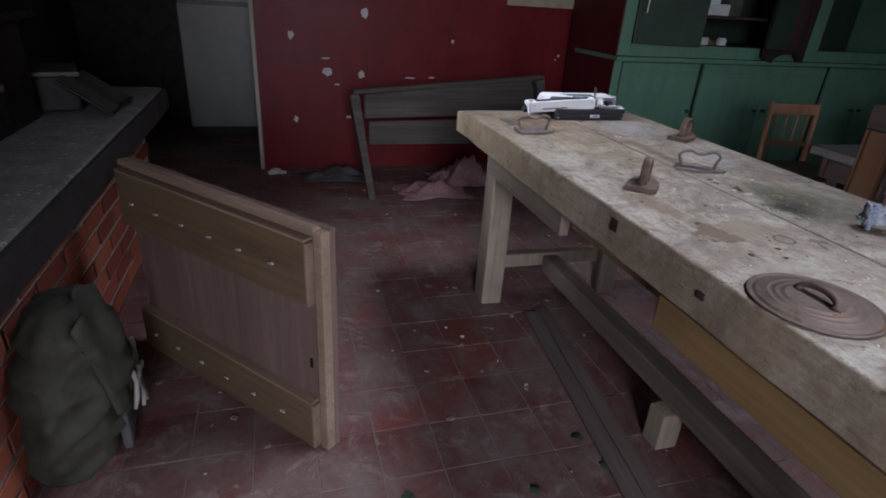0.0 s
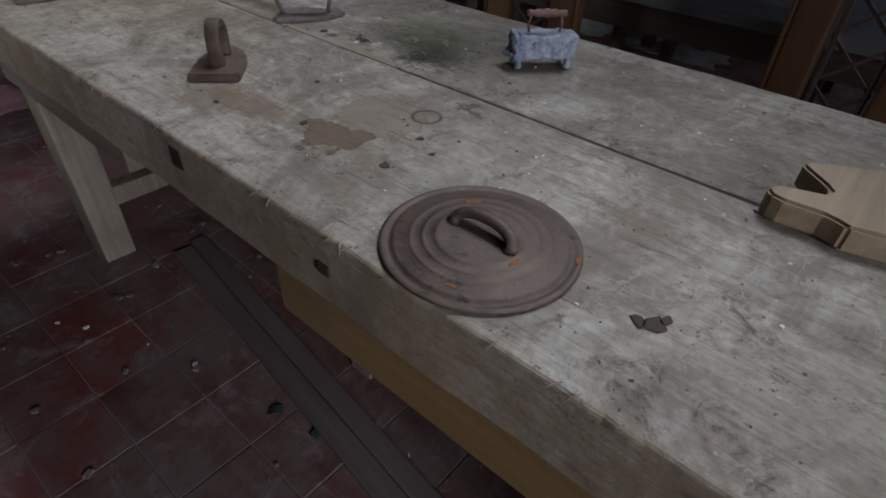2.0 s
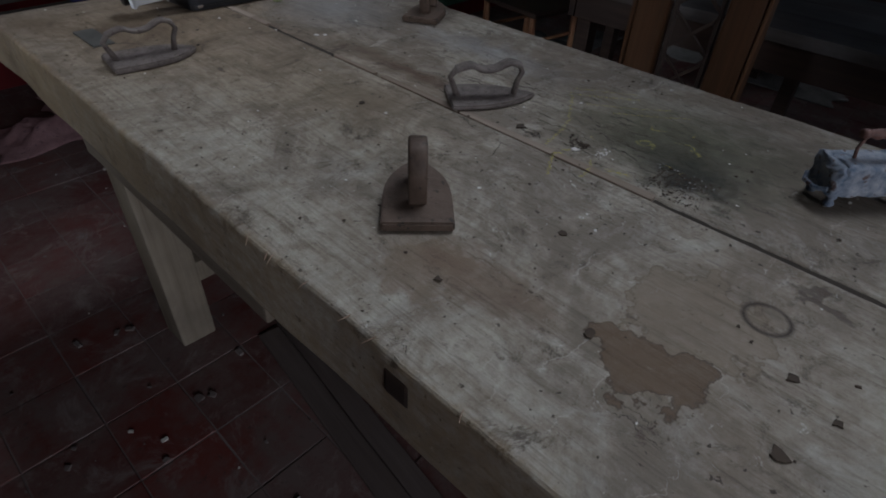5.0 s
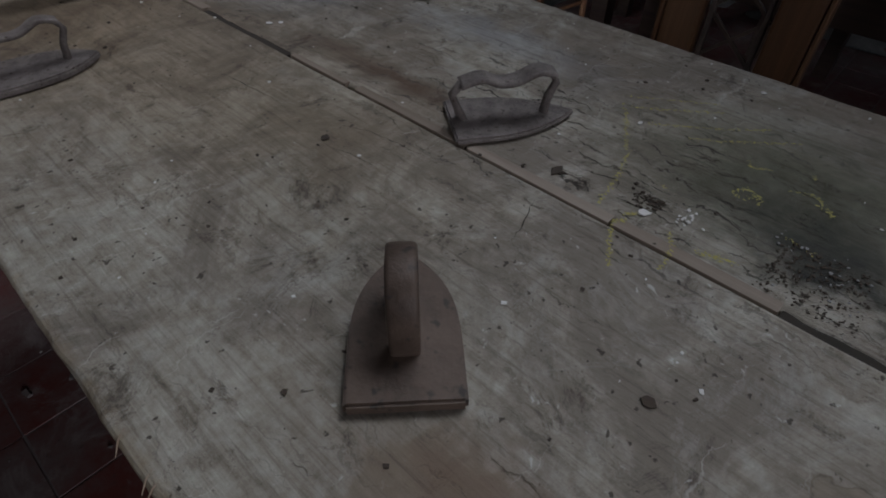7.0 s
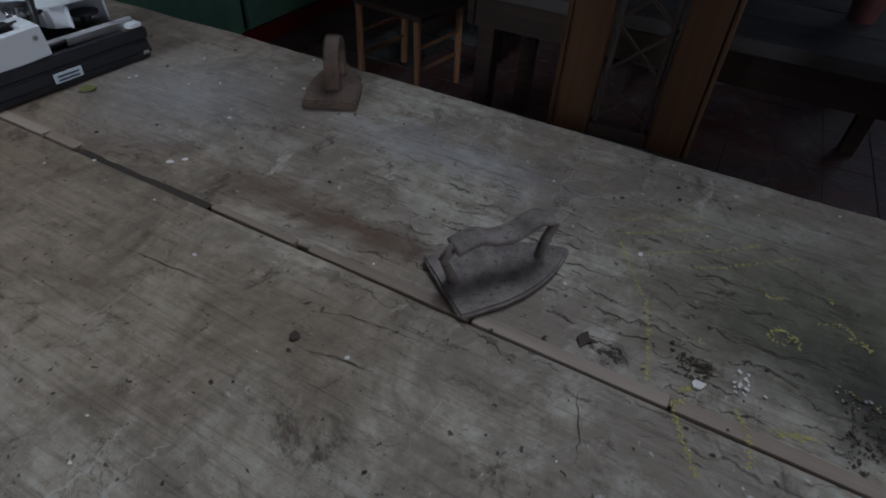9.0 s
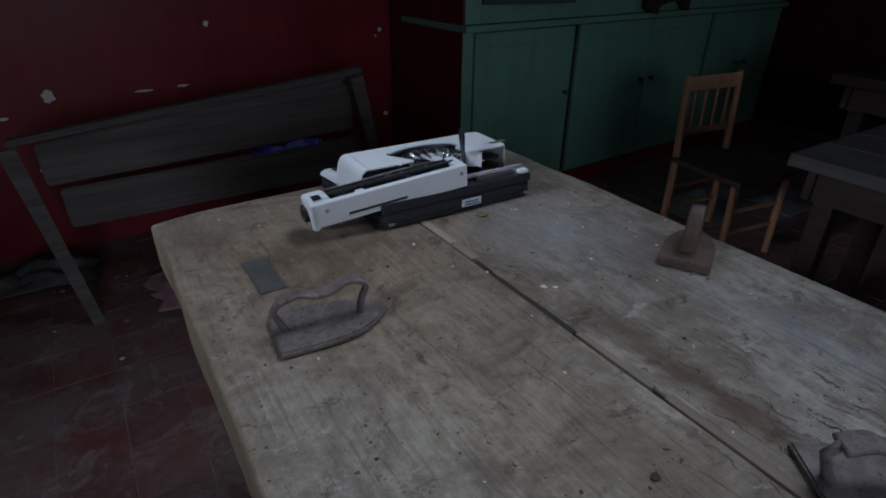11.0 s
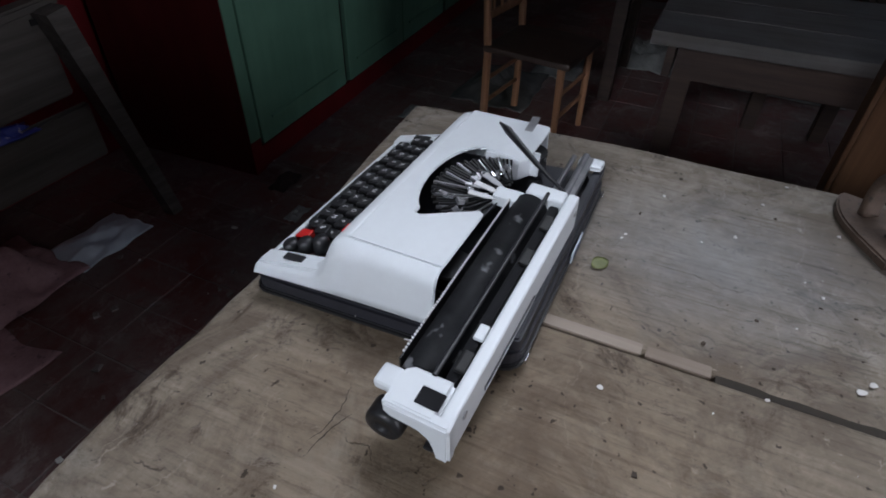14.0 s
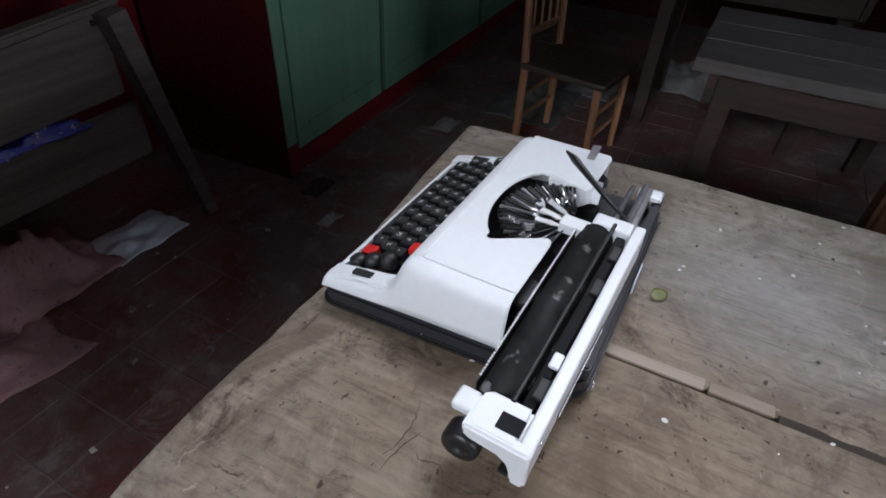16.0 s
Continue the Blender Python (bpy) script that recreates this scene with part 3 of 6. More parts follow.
# torn paper and bare plaster patches on the red wall
random.seed(5)
for cx, cz, w, h in ((-0.14, 1.05, 0.05, 0.07), (-0.62, 0.90, 0.045, 0.055), (-0.39, 0.675, 0.085, 0.06), (-0.16, 0.66, 0.06, 0.05), (-0.61, 0.355, 0.035, 0.05),
                     (-0.33, 0.59, 0.05, 0.012), (-0.40, 0.76, 0.07, 0.012), (0.18, 0.645, 0.08, 0.010), (0.34, 0.65, 0.05, 0.012), (0.48, 0.90, 0.03, 0.03),
                     (-0.25, 0.37, 0.04, 0.03), (1.315, 0.83, 0.022, 0.022), (1.29, 0.80, 0.015, 0.015), (1.33, 0.40, 0.03, 0.03), (1.62, 1.04, 0.07, 0.010), (1.45, 1.05, 0.06, 0.010)):
    n = 11
    out = [(cx + w * 0.5 * math.cos(2 * math.pi * k / n) * random.uniform(0.55, 1.15), cz + h * 0.5 * math.sin(2 * math.pi * k / n) * random.uniform(0.55, 1.15)) for k in range(n)]
    bm = prism(out, 0, 0.003)
    bm.transform(Matrix.Translation((0, Y_NORTH - 0.001, 0)) @ pose(0, 0, 0, 90, 0, 0))
    tagged(finish("paint_chip", bm, M_PAPER), "torn pale patch on the red wall", "patch", "patches on the red wall")


# white cabinet standing in the passage
def passage_cabinet():
    c = thing("tall_cabinet", pose(-1.1, 6.2, 0), "tall cream enamel cabinet in the dark passage", "cabinet")
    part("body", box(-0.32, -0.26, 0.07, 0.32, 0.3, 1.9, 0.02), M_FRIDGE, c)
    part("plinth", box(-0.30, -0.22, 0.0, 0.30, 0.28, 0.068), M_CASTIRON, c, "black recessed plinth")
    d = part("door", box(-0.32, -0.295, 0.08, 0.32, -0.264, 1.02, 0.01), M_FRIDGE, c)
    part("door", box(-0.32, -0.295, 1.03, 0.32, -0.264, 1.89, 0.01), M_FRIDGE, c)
    part("handle", tube([(0.27, -0.297, 0.8), (0.27, -0.325, 0.81), (0.27, -0.325, 0.93), (0.27, -0.297, 0.94)], 0.007), M_STEEL, d, "steel handle")


passage_cabinet()


# ---- hearth with brick front ----
HX, HZ = -1.285, 0.70


def hearth():
    h = thing("brick_hearth", pose(0, 0, 0), "raised red brick hearth with a dusty stone slab", "hearth")
    part("core", box(X_WEST + 0.004, 0.3, 0, HX - 0.0945, 4.03, 0.598), M_MORTAR, h, "grey mortar behind the bricks")
    part("slab", box(X_WEST + 0.004, 0.3, 0.60, HX + 0.015, 4.06, HZ, 0.008, cuts=12, rough=0.004), M_SLAB, h, "dusty grey stone slab")
    part("slab_edge", box(HX + 0.016, 0.3, 0.60, HX + 0.034, 4.06, HZ - 0.006, 0.005, cuts=12, rough=0.003), M_NEARBLACK, h, "black edge strip")
    brick = box(-0.006, -0.102, -0.031, 0.0, 0.102, 0.031, 0.004, segments=1)
    me = bpy.data.meshes.new("brick")
    brick.to_mesh(me)
    brick.free()
    me.materials.append(M_BRICK)
    for row in range(8):
        for k in range(-1, 16):
            y = 0.55 + 0.218 * k + (0.109 if row % 2 else 0)
            if y < 0.42 or y > 3.93:
                continue
            b = new("brick", me)
            b.parent = h
            b.matrix_local = pose(HX - 0.084 + random.uniform(-0.003, 0.003), y, 0.037 + 0.0745 * row, 0, random.uniform(-1, 1), random.uniform(-0.8, 0.8))


hearth()


def stove():
    s = thing("iron_stove", pose(-1.92, 2.80, HZ), "black cast-iron range on the hearth slab", "stove")
    part("body", box(-0.38, -0.75, 0.0, 0.36, 0.55, 0.34, 0.02), M_CASTIRON, s)
    part("top_plate", box(-0.40, -0.78, 0.342, 0.40, 0.58, 0.37, 0.01), M_CASTIRON, s)
    for y in (-0.45, 0.05):
        d = part("oven_door", box(0.362, y - 0.19, 0.05, 0.385, y + 0.19, 0.29, 0.008), M_CASTIRON, s)
        part("latch", rod((0.386, y + 0.12, 0.17), (0.41, y + 0.12, 0.17), 0.012), M_STEEL, d, "steel latch")
    for k in range(3):
        bm = lathe([(0, 0.0), (0.10, 0.0), (0.105, 0.012), (0, 0.014)], 24)
        bm.transform(Matrix.Translation((0.0, -0.5 + 0.4 * k, 0.37)))
        part("hotplate", bm, M_CASTIRON, s)


stove()


def ash_box():
    b = thing("ash_box", pose(-1.62, 3.55, HZ, 0, 0, 18), "grey lidded metal ash box", "box")
    part("body", box(-0.13, -0.12, 0, 0.13, 0.12, 0.13, 0.01), M_CASTIRON, b)
    part("lid", box(-0.14, -0.13, 0.131, 0.14, 0.13, 0.15, 0.006), M_DARKPATCH, b, "dull steel lid")


ash_box()
bm = sheet(6, 6, lambda u, v: Vector((-1.50 + 0.17 * u, 3.36 + 0.34 * v, HZ + 0.006 + 0.12 * (1 - u) + 0.012 * math.sin(6 * v))))
ash = tagged(finish("ash_shovel", thicken(bm, 0.005), M_DARKPATCH), "tilted sheet-metal ash shovel on the slab", "shovel")
part("rim", tube([(-1.50, 3.36, HZ + 0.13), (-1.41, 3.355, HZ + 0.07), (-1.335, 3.36, HZ + 0.012), (-1.33, 3.52, HZ + 0.02), (-1.335, 3.70, HZ + 0.012)], 0.008), M_CASTIRON, ash)

# cloths hanging over the stove
for k, (y, w, drop) in enumerate(((2.35, 0.30, 0.62), (2.78, 0.26, 0.5), (3.1, 0.22, 0.66))):
    bm = sheet(14, 10, lambda u, v: Vector((-1.82 + 0.035 * math.sin(16 * u + k) * (0.4 + v), y + w * (u - 0.5) * (1 - 0.15 * v), 1.82 - drop * v + 0.03 * math.sin(9 * u + 2 * k) * v)))
    tagged(finish("hanging_cloth", thicken(bm, 0.006), M_GREYCLOTH, smooth=True), "grey cloth drying on a line over the stove", "cloth", "cloths over the stove")
tagged(finish("drying_line", rod((-1.82, 0.6, 1.825), (-1.82, 4.4, 1.825), 0.006), M_STEEL), "thin drying rail over the stove", "rail")


# ---- loose panel leaning by the hearth ----
def loose_panel():
    """A framed panel: two outer rails, an inner panel, nail heads, and a second board behind."""
    p = thing("cupboard_front", pose(-0.645, 2.208, 0.0, 0, 0, 131), "brown framed wooden panel standing on the tiles", "panel")
    L, H = 0.87, 0.68
    part("back_board", box(0.0, -0.045, 0.0, L, -0.027, H, 0.003), M_PANEL, p)
    part("panel_board", box(0.03, -0.0265, 0.01, L - 0.01, -0.012, H - 0.02, 0.002), M_PANEL, p)
    part("top_rail", box(0.045, -0.0118, 0.47, L - 0.004, 0.018, H - 0.035, 0.003), M_PANEL_RAIL, p)
    part("bottom_rail", box(0.045, -0.0118, 0.0, L - 0.004, 0.018, 0.15, 0.003), M_PANEL_RAIL, p)
    part("edge_strip", box(0.0, -0.0268, 0.0, 0.028, 0.004, H - 0.004, 0.004), M_RAW_EDGE, p, "raw wooden edge strip")
    part("top_strip", box(0.03, -0.0268, H - 0.019, L, 0.002, H, 0.003), M_RAW_EDGE, p)
    for z0, z1 in ((H - 0.0345, H - 0.0275), (0.1505, 0.158)):
        part("rail_edge", box(0.045, -0.0118, z0, L - 0.004, 0.019, z1, 0.002), M_RAW_EDGE, p, "pale raw rail edge")
    for z0, z1 in ((0.47, H - 0.036), (0.0, 0.149)):
        part("rail_edge", box(0.036, -0.0118, z0, 0.0445, 0.019, z1, 0.002), M_RAW_EDGE, p, "pale raw rail edge")
    for z in (0.555, 0.075):
        for k in range(6):
            x = 0.16 + 0.125 * k
            part("nail", tube([(x, 0.017, z), (x + 0.006, 0.026, z + 0.001), (x - 0.012, 0.028, z + 0.005)], 0.003, 6), M_NAIL, p, "bent bright nail")
    part("latch_plate", box(0.060, -0.0115, 0.255, 0.070, -0.008, 0.285, 0.002), M_CASTIRON, p, "small black latch plate")


loose_panel()


# ---- canvas bag on the floor ----
def canvas_bag():
    b = thing("canvas_bag", pose(-1.30, 2.37, 0.0, 0, 0, 8) @ Matrix.Diagonal((0.92, 1.05, 1.12, 1.0)), "slumped olive canvas bag against the brick hearth", "bag")
    prof = [(0.0, 0.0), (0.10, 0.004), (0.125, 0.06), (0.13, 0.15), (0.135, 0.24), (0.125, 0.32), (0.09, 0.375), (0.04, 0.395), (0.0, 0.40)]
    prof = [(ra + (rb - ra) * k / 5, za + (zb - za) * k / 5) for (ra, za), (rb, zb) in zip(prof, prof[1:]) for k in range(5)] + [prof[-1]]
    bm = lathe(prof, 72, 0.95, 1.35)
    for v in bm.verts:
        c = v.co.copy()
        fold = 1 - abs(noise.noise(Vector((c.x * 9, c.y * 7, c.z * 13)))) * 3
        out = Vector((c.x, c.y, 0)).normalized() if c.xy.length > 0.001 else Vector((0, 0, 1))
        v.co += noise.noise_vector(c * 7) * 0.035 + out * max(fold, -0.6) * 0.020 - out * 0.016 * max(0.0, 1 - abs(noise.noise(Vector((c.x * 5 + 3, c.y * 6, c.z * 9)))) * 9) + noise.noise_vector(c * 26) * 0.008
        v.co.x += 0.05 * c.z
        v.co.z = max(v.co.z, 0.002)
    part("body", bm, M_CANVAS, b, smooth=True)
    bm = sheet(14, 12, lambda u, v: Vector((0.135 + 0.02 * math.sin(7 * u) - 0.06 * (1 - v), 0.16 * (u - 0.5) * 1.7, 0.40 - 0.23 * v + 0.015 * math.sin(11 * u + 3 * v))))
    part("flap", thicken(bm, 0.008), M_CANVAS, b, smooth=True)
    pts = [(0.15, 0.05 + 0.012 * k, 0.19 - 0.022 * abs(k - 4) ** 0.9 + 0.004 * (k % 2)) for k in range(11)]
    part("strap", tube(pts, 0.008, 8), M_STRAP, b, "pale plaited strap")
    pts = [(0.15, 0.155 + 0.004 * math.sin(k), 0.20 - 0.018 * k) for k in range(9)]
    part("strap", tube(pts, [0.006 + 0.003 * (k % 2) for k in range(9)], 8), M_STRAP, b, "pale beaded cord")
    for k in range(3):
        pts = [(0.165 + 0.01 * math.sin(2 * q + k), -0.02 + 0.05 * k + 0.055 * math.sin(q), 0.14 - 0.06 * math.cos(q) - 0.02 * k) for q in [0.4 + 0.55 * n for n in range(9)]]
        part("strap", tube(pts, [0.0055 + 0.0025 * (n % 2) for n in range(9)], 7), M_STRAP, b, "pale knotted cord loop", smooth=True)
    part("pocket", box(0.112, -0.08, 0.02, 0.14, 0.06, 0.14, 0.012), M_GREYCLOTH, b, "grey outer pocket")


canvas_bag()


# ---- green wall cupboards ----
def cupboards():
    """Base cupboards with doors and kick board, a ledge, and open shelves above."""
    turn = pose(1.39, 4.305, 0, 0, 0, 2.6)
    c = thing("green_cupboard", turn, "long sea-green painted built-in cupboard with red kick board", "cupboard")
    L, D = 2.75, 0.5
    part("carcass", box(0.012, 0.03, 0.09, L, D, 0.875), M_GREEN, c)
    part("side_panel", box(0.0, 0.004, 0.0, 0.0115, D + 0.1, 2.3), M_REDDARK, c, "darker red side")
    part("corner_post", box(0.0, 0.0, 0.0, 0.06, 0.029, 0.135, 0.004), M_RED, c, "red corner foot")
    part("kick_board", box(0.062, 0.012, 0.0, L, 0.029, 0.09, 0.003), M_RED, c, "oxblood red kick board")
    part("ledge", box(-0.005, -0.03, 0.877, L, D, 0.905, 0.006), M_GREEN, c)
    part("stile", box(0.002, 0.0, 0.137, 0.06, 0.0295, 0.875, 0.003), M_GREEN, c)
    for k, (xa, xb) in enumerate(((0.075, 0.705), (0.745, 1.325), (1.331, 1.90), (1.945, 2.33), (2.336, 2.74))):
        d = part("door", box(xa, 0.004, 0.10, xb, 0.0275, 0.868, 0.004), M_GREEN, c)
        part("moulding", box(xa + 0.07, -0.004, 0.80, xb - 0.07, 0.0035, 0.812, 0.003), M_GREEN, d)
        part("moulding", box(xa + 0.07, -0.004, 0.18, xb - 0.07, 0.0035, 0.192, 0.003), M_GREEN, d)
        knob = lathe([(0, 0), (0.008, 0.0), (0.007, 0.012), (0.014, 0.02), (0.010, 0.03), (0, 0.032)], 14)
        knob.transform(Matrix.Translation((xb - 0.04 if k in (0, 1, 3) else xa + 0.04, 0.004, 0.55)) @ pose(0, 0, 0, 90, 0, 0))
        part("knob", knob, M_GREENDARK, d, "dark green knob")
    # black strips set in the recesses to paint the shade between doors
    for xa, xb in ((0.707, 0.743), (1.902, 1.943)):
        part("dark_gap", box(xa, 0.0235, 0.10, xb, 0.0295, 0.868), M_CASTIRON, c, "black strip painting the shade between the doors")
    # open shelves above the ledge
    # the recessed back board takes the darker green, below the uprights' tone
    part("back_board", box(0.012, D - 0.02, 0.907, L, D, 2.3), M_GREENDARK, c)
    part("upright", box(0.012, 0.0, 0.907, 0.10, D - 0.021, 2.3, 0.004), M_GREEN, c)
    part("upright", box(1.62, 0.0, 0.907, 1.74, D - 0.021, 2.3, 0.004), M_GREEN, c)
    part("upright", box(L - 0.1, 0.0, 0.907, L, D - 0.021, 2.3, 0.004), M_GREEN, c)
    part("rail", box(0.101, 0.0, 0.907, 1.619, 0.03, 0.985, 0.003), M_GREEN, c)
    part("rail", box(1.741, 0.0, 0.907, L - 0.101, 0.03, 0.985, 0.003), M_GREEN, c)
    for z in (0.986, 1.16, 1.5, 1.9):
        part("shelf", box(0.101, 0.031, z - 0.02 if z < 1 else z, 1.619, D - 0.021, z if z < 1 else z + 0.02), M_CHAIR_DARK, c)
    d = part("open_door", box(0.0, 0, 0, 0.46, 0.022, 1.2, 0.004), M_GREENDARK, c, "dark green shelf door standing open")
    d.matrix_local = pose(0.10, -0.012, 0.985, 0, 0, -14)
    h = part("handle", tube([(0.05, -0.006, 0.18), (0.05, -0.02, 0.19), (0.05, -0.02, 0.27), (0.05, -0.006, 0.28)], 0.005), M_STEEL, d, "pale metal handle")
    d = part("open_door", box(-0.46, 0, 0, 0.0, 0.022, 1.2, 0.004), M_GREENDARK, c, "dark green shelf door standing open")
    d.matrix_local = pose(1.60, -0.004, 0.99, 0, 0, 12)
    bm = sheet(12, 10, lambda u, v: Vector((1.16 + 0.42 * u, -0.045 - 0.03 * math.sin(12 * u) * v, 2.15 - 1.22 * v - 0.03 * math.sin(8 * u) * v)))
    bm.transform(turn)
    tagged(finish("brown_curtain", thicken(bm, 0.008), M_BROWNCLOTH, smooth=True), "dark brown cloth hung over the shelf doors", "cloth")
    return turn


CUP = cupboards()


def jar(x, y, z, r, h, material, label, name="jar"):
    bm = lathe([(0, 0), (r, 0), (r * 1.02, h * 0.1), (r, h * 0.75), (r * 0.75, h * 0.86), (r * 0.8, h), (0, h)], 20)
    bm.transform(CUP @ Matrix.Translation((x, y, z)))
    tagged(finish(name, bm, material, smooth=True), label, name, "things on the cupboard shelves")


def carton(x, y, z, w, d, h, material, label):
    tagged(finish("carton", box(-w / 2, -d / 2, 0, w / 2, d / 2, h, 0.004, CUP @ pose(x, y, z, 0, 0, random.uniform(-9, 9))), material), label, "box", "things on the cupboard shelves")


carton(0.66, 0.16, 0.986, 0.28, 0.16, 0.05, M_PAPER, "flat white cardboard box on the shelf")
jar(0.85, 0.14, 0.986, 0.045, 0.035, M_COPPER, "squat orange-brown dish on the shelf", "dish")
jar(0.97, 0.15, 0.986, 0.035, 0.05, M_CERAMIC, "small white china cup on the shelf", "cup")
jar(0.62, 0.3, 0.986, 0.04, 0.14, M_STEEL, "dull grey canister on the shelf", "canister")
jar(0.74, 0.32, 0.986, 0.035, 0.12, M_CERAMIC, "white china jar on the shelf")
jar(0.85, 0.33, 0.986, 0.04, 0.13, M_GREYCLOTH, "grey lidded canister on the shelf", "canister")
# added pale block that brightens the shelf behind the jars, where papers lie
carton(0.72, 0.38, 0.986, 0.42, 0.08, 0.16, M_LABEL, "pale blue block standing in for bright papers at the shelf back")
carton(0.70, 0.14, 1.18, 0.34, 0.18, 0.07, M_PAPER, "long white cardboard box on the upper shelf")
carton(0.68, 0.16, 1.25, 0.26, 0.16, 0.10, M_LABEL, "pale blue carton stacked on another")
carton(1.0, 0.2, 1.18, 0.12, 0.14, 0.2, M_GREYCLOTH, "grey upright box on the upper shelf")


# ---- weathered bench by the red wall ----
def bench():
    b = thing("wooden_bench", pose(0, 0, 0), "weathered grey plank bench with a sagging back", "bench")

    def plank(x0, x1, zl0, zl1, zr0, zr1, y, depth):
        bm = bmesh.new()
        v = [bm.verts.new(p) for p in ((x0, y, zl0), (x1, y, zr0), (x1, y, zr1), (x0, y, zl1), (x0, y + depth, zl0), (x1, y + depth, zr0), (x1, y + depth, zr1), (x0, y + depth, zl1))]
        for f in ((0, 1, 2, 3), (7, 6, 5, 4), (0, 4, 5, 1), (1, 5, 6, 2), (2, 6, 7, 3), (3, 7, 4, 0)):
            bm.faces.new([v[i] for i in f])
        bmesh.ops.recalc_face_normals(bm, faces=bm.faces)
        bmesh.ops.bevel(bm, geom=bm.edges[:], offset=0.006, segments=2, affect="EDGES")
        return bm

    part("back_board", plank(-0.22, 0.90, 0.475, 0.62, 0.51, 0.735, 4.40, 0.022), M_GREY_BOARD, b)
    part("back_board", plank(-0.19, 0.93, 0.31, 0.455, 0.31, 0.475, 4.405, 0.022), M_GREY_BOARD, b)
    part("top_rail", plank(-0.29, 0.95, 0.622, 0.645, 0.737, 0.76, 4.385, 0.05), M_GREY_BOARD, b)
    for x0, x1, y0, y1, z in ((-0.29, -0.195, 4.39, 4.27, 0.62), (0.90, 1.075, 4.38, 4.43, 0.735)):
        part("end_post", tube([(x0, y0 - 0.012, z), (x0 * 0.6 + x1 * 0.4, y0 * 0.6 + y1 * 0.4 - 0.012, z * 0.6), (x1, y1 - 0.012, 0.0)], [0.042, 0.036, 0.03], 4, 0.8), M_GREY_BOARD, b)
    part("nail", box(0.862, 4.393, 0.70, 0.885, 4.3985, 0.715, 0.002), M_CASTIRON, b, "dark nail head")


bench()


def rag(name, cx, cy, z, sx, sy, h, material, label, seed, category="cloth"):
    bm = sheet(26, 20, lambda u, v: Vector((u - 0.5, v - 0.5, 0)))
    for v in bm.verts:
        x, y = v.co.x, v.co.y
        r = min(1.0, math.hypot(x, y) * 2)
        n = noise.noise(Vector((x * 4 + seed, y * 4, 0))) + 0.5 * noise.noise(Vector((x * 11, y * 11 + seed, 2)))
        edge = 1 + 0.22 * noise.noise(Vector((math.atan2(y, x) * 1.7, seed, 0)))
        v.co = Vector((cx + x * sx * edge, cy + y * sy * edge, z + 0.004 + max(0.0, h * (0.55 + 0.75 * n) * (1 - r * r * 0.95))))
    tagged(finish(name, thicken(bm, 0.004), material, smooth=True), label, category)


rag("pink_cloth", 0.22, 4.36, 0, 0.46, 0.30, 0.08, M_PINK, "crumpled faded pink cloth on the floor", 3.0)
rag("pink_cloth", 0.50, 4.58, 0.0, 0.46, 0.34, 0.17, M_PINK, "crumpled faded pink cloth on the floor", 9.0)
rag("grey_cloth", -0.38, 4.72, 0, 0.42, 0.24, 0.07, M_GREYCLOTH, "grey rag dropped beside the red wall", 5.0)
rag("torn_paper", -0.76, 4.84, 0, 0.12, 0.07, 0.03, M_PAPER, "scrap of white paper on the floor", 7.0, "paper")
rag("blue_wrapper", 0.62, 4.43, 0.462, 0.30, 0.07, 0.05, M_BLUEFOIL, "shiny blue wrapper on the lower bench board", 2.0, "wrapper")
rag("paper_sheet", 0.84, 4.50, 0, 0.26, 0.18, 0.03, M_LABEL, "crumpled pale blue paper on the floor", 11.0, "paper")

# ---- the long table ----
M_FILLER = wood("filler_wood", (0.12, 0.088, 0.065), (0.215, 0.168, 0.13), (0.30, 0.245, 0.195), 1, 0.7, dirt=(0.14, 0.10, 0.07))
SEAM, TW, Y0, YL, YR = 0.389, 0.768, 0.78, 3.242, 3.292


def droop(x, y):
    """How far the table top's north end is lowered to fit the camera's view."""
    k = max(0.0, (y - 2.92) / 0.36)
    return 0.025 * k * k * (1.0 - 0.8 * min(1.0, max(0.0, (x - 0.33) / 0.42)))


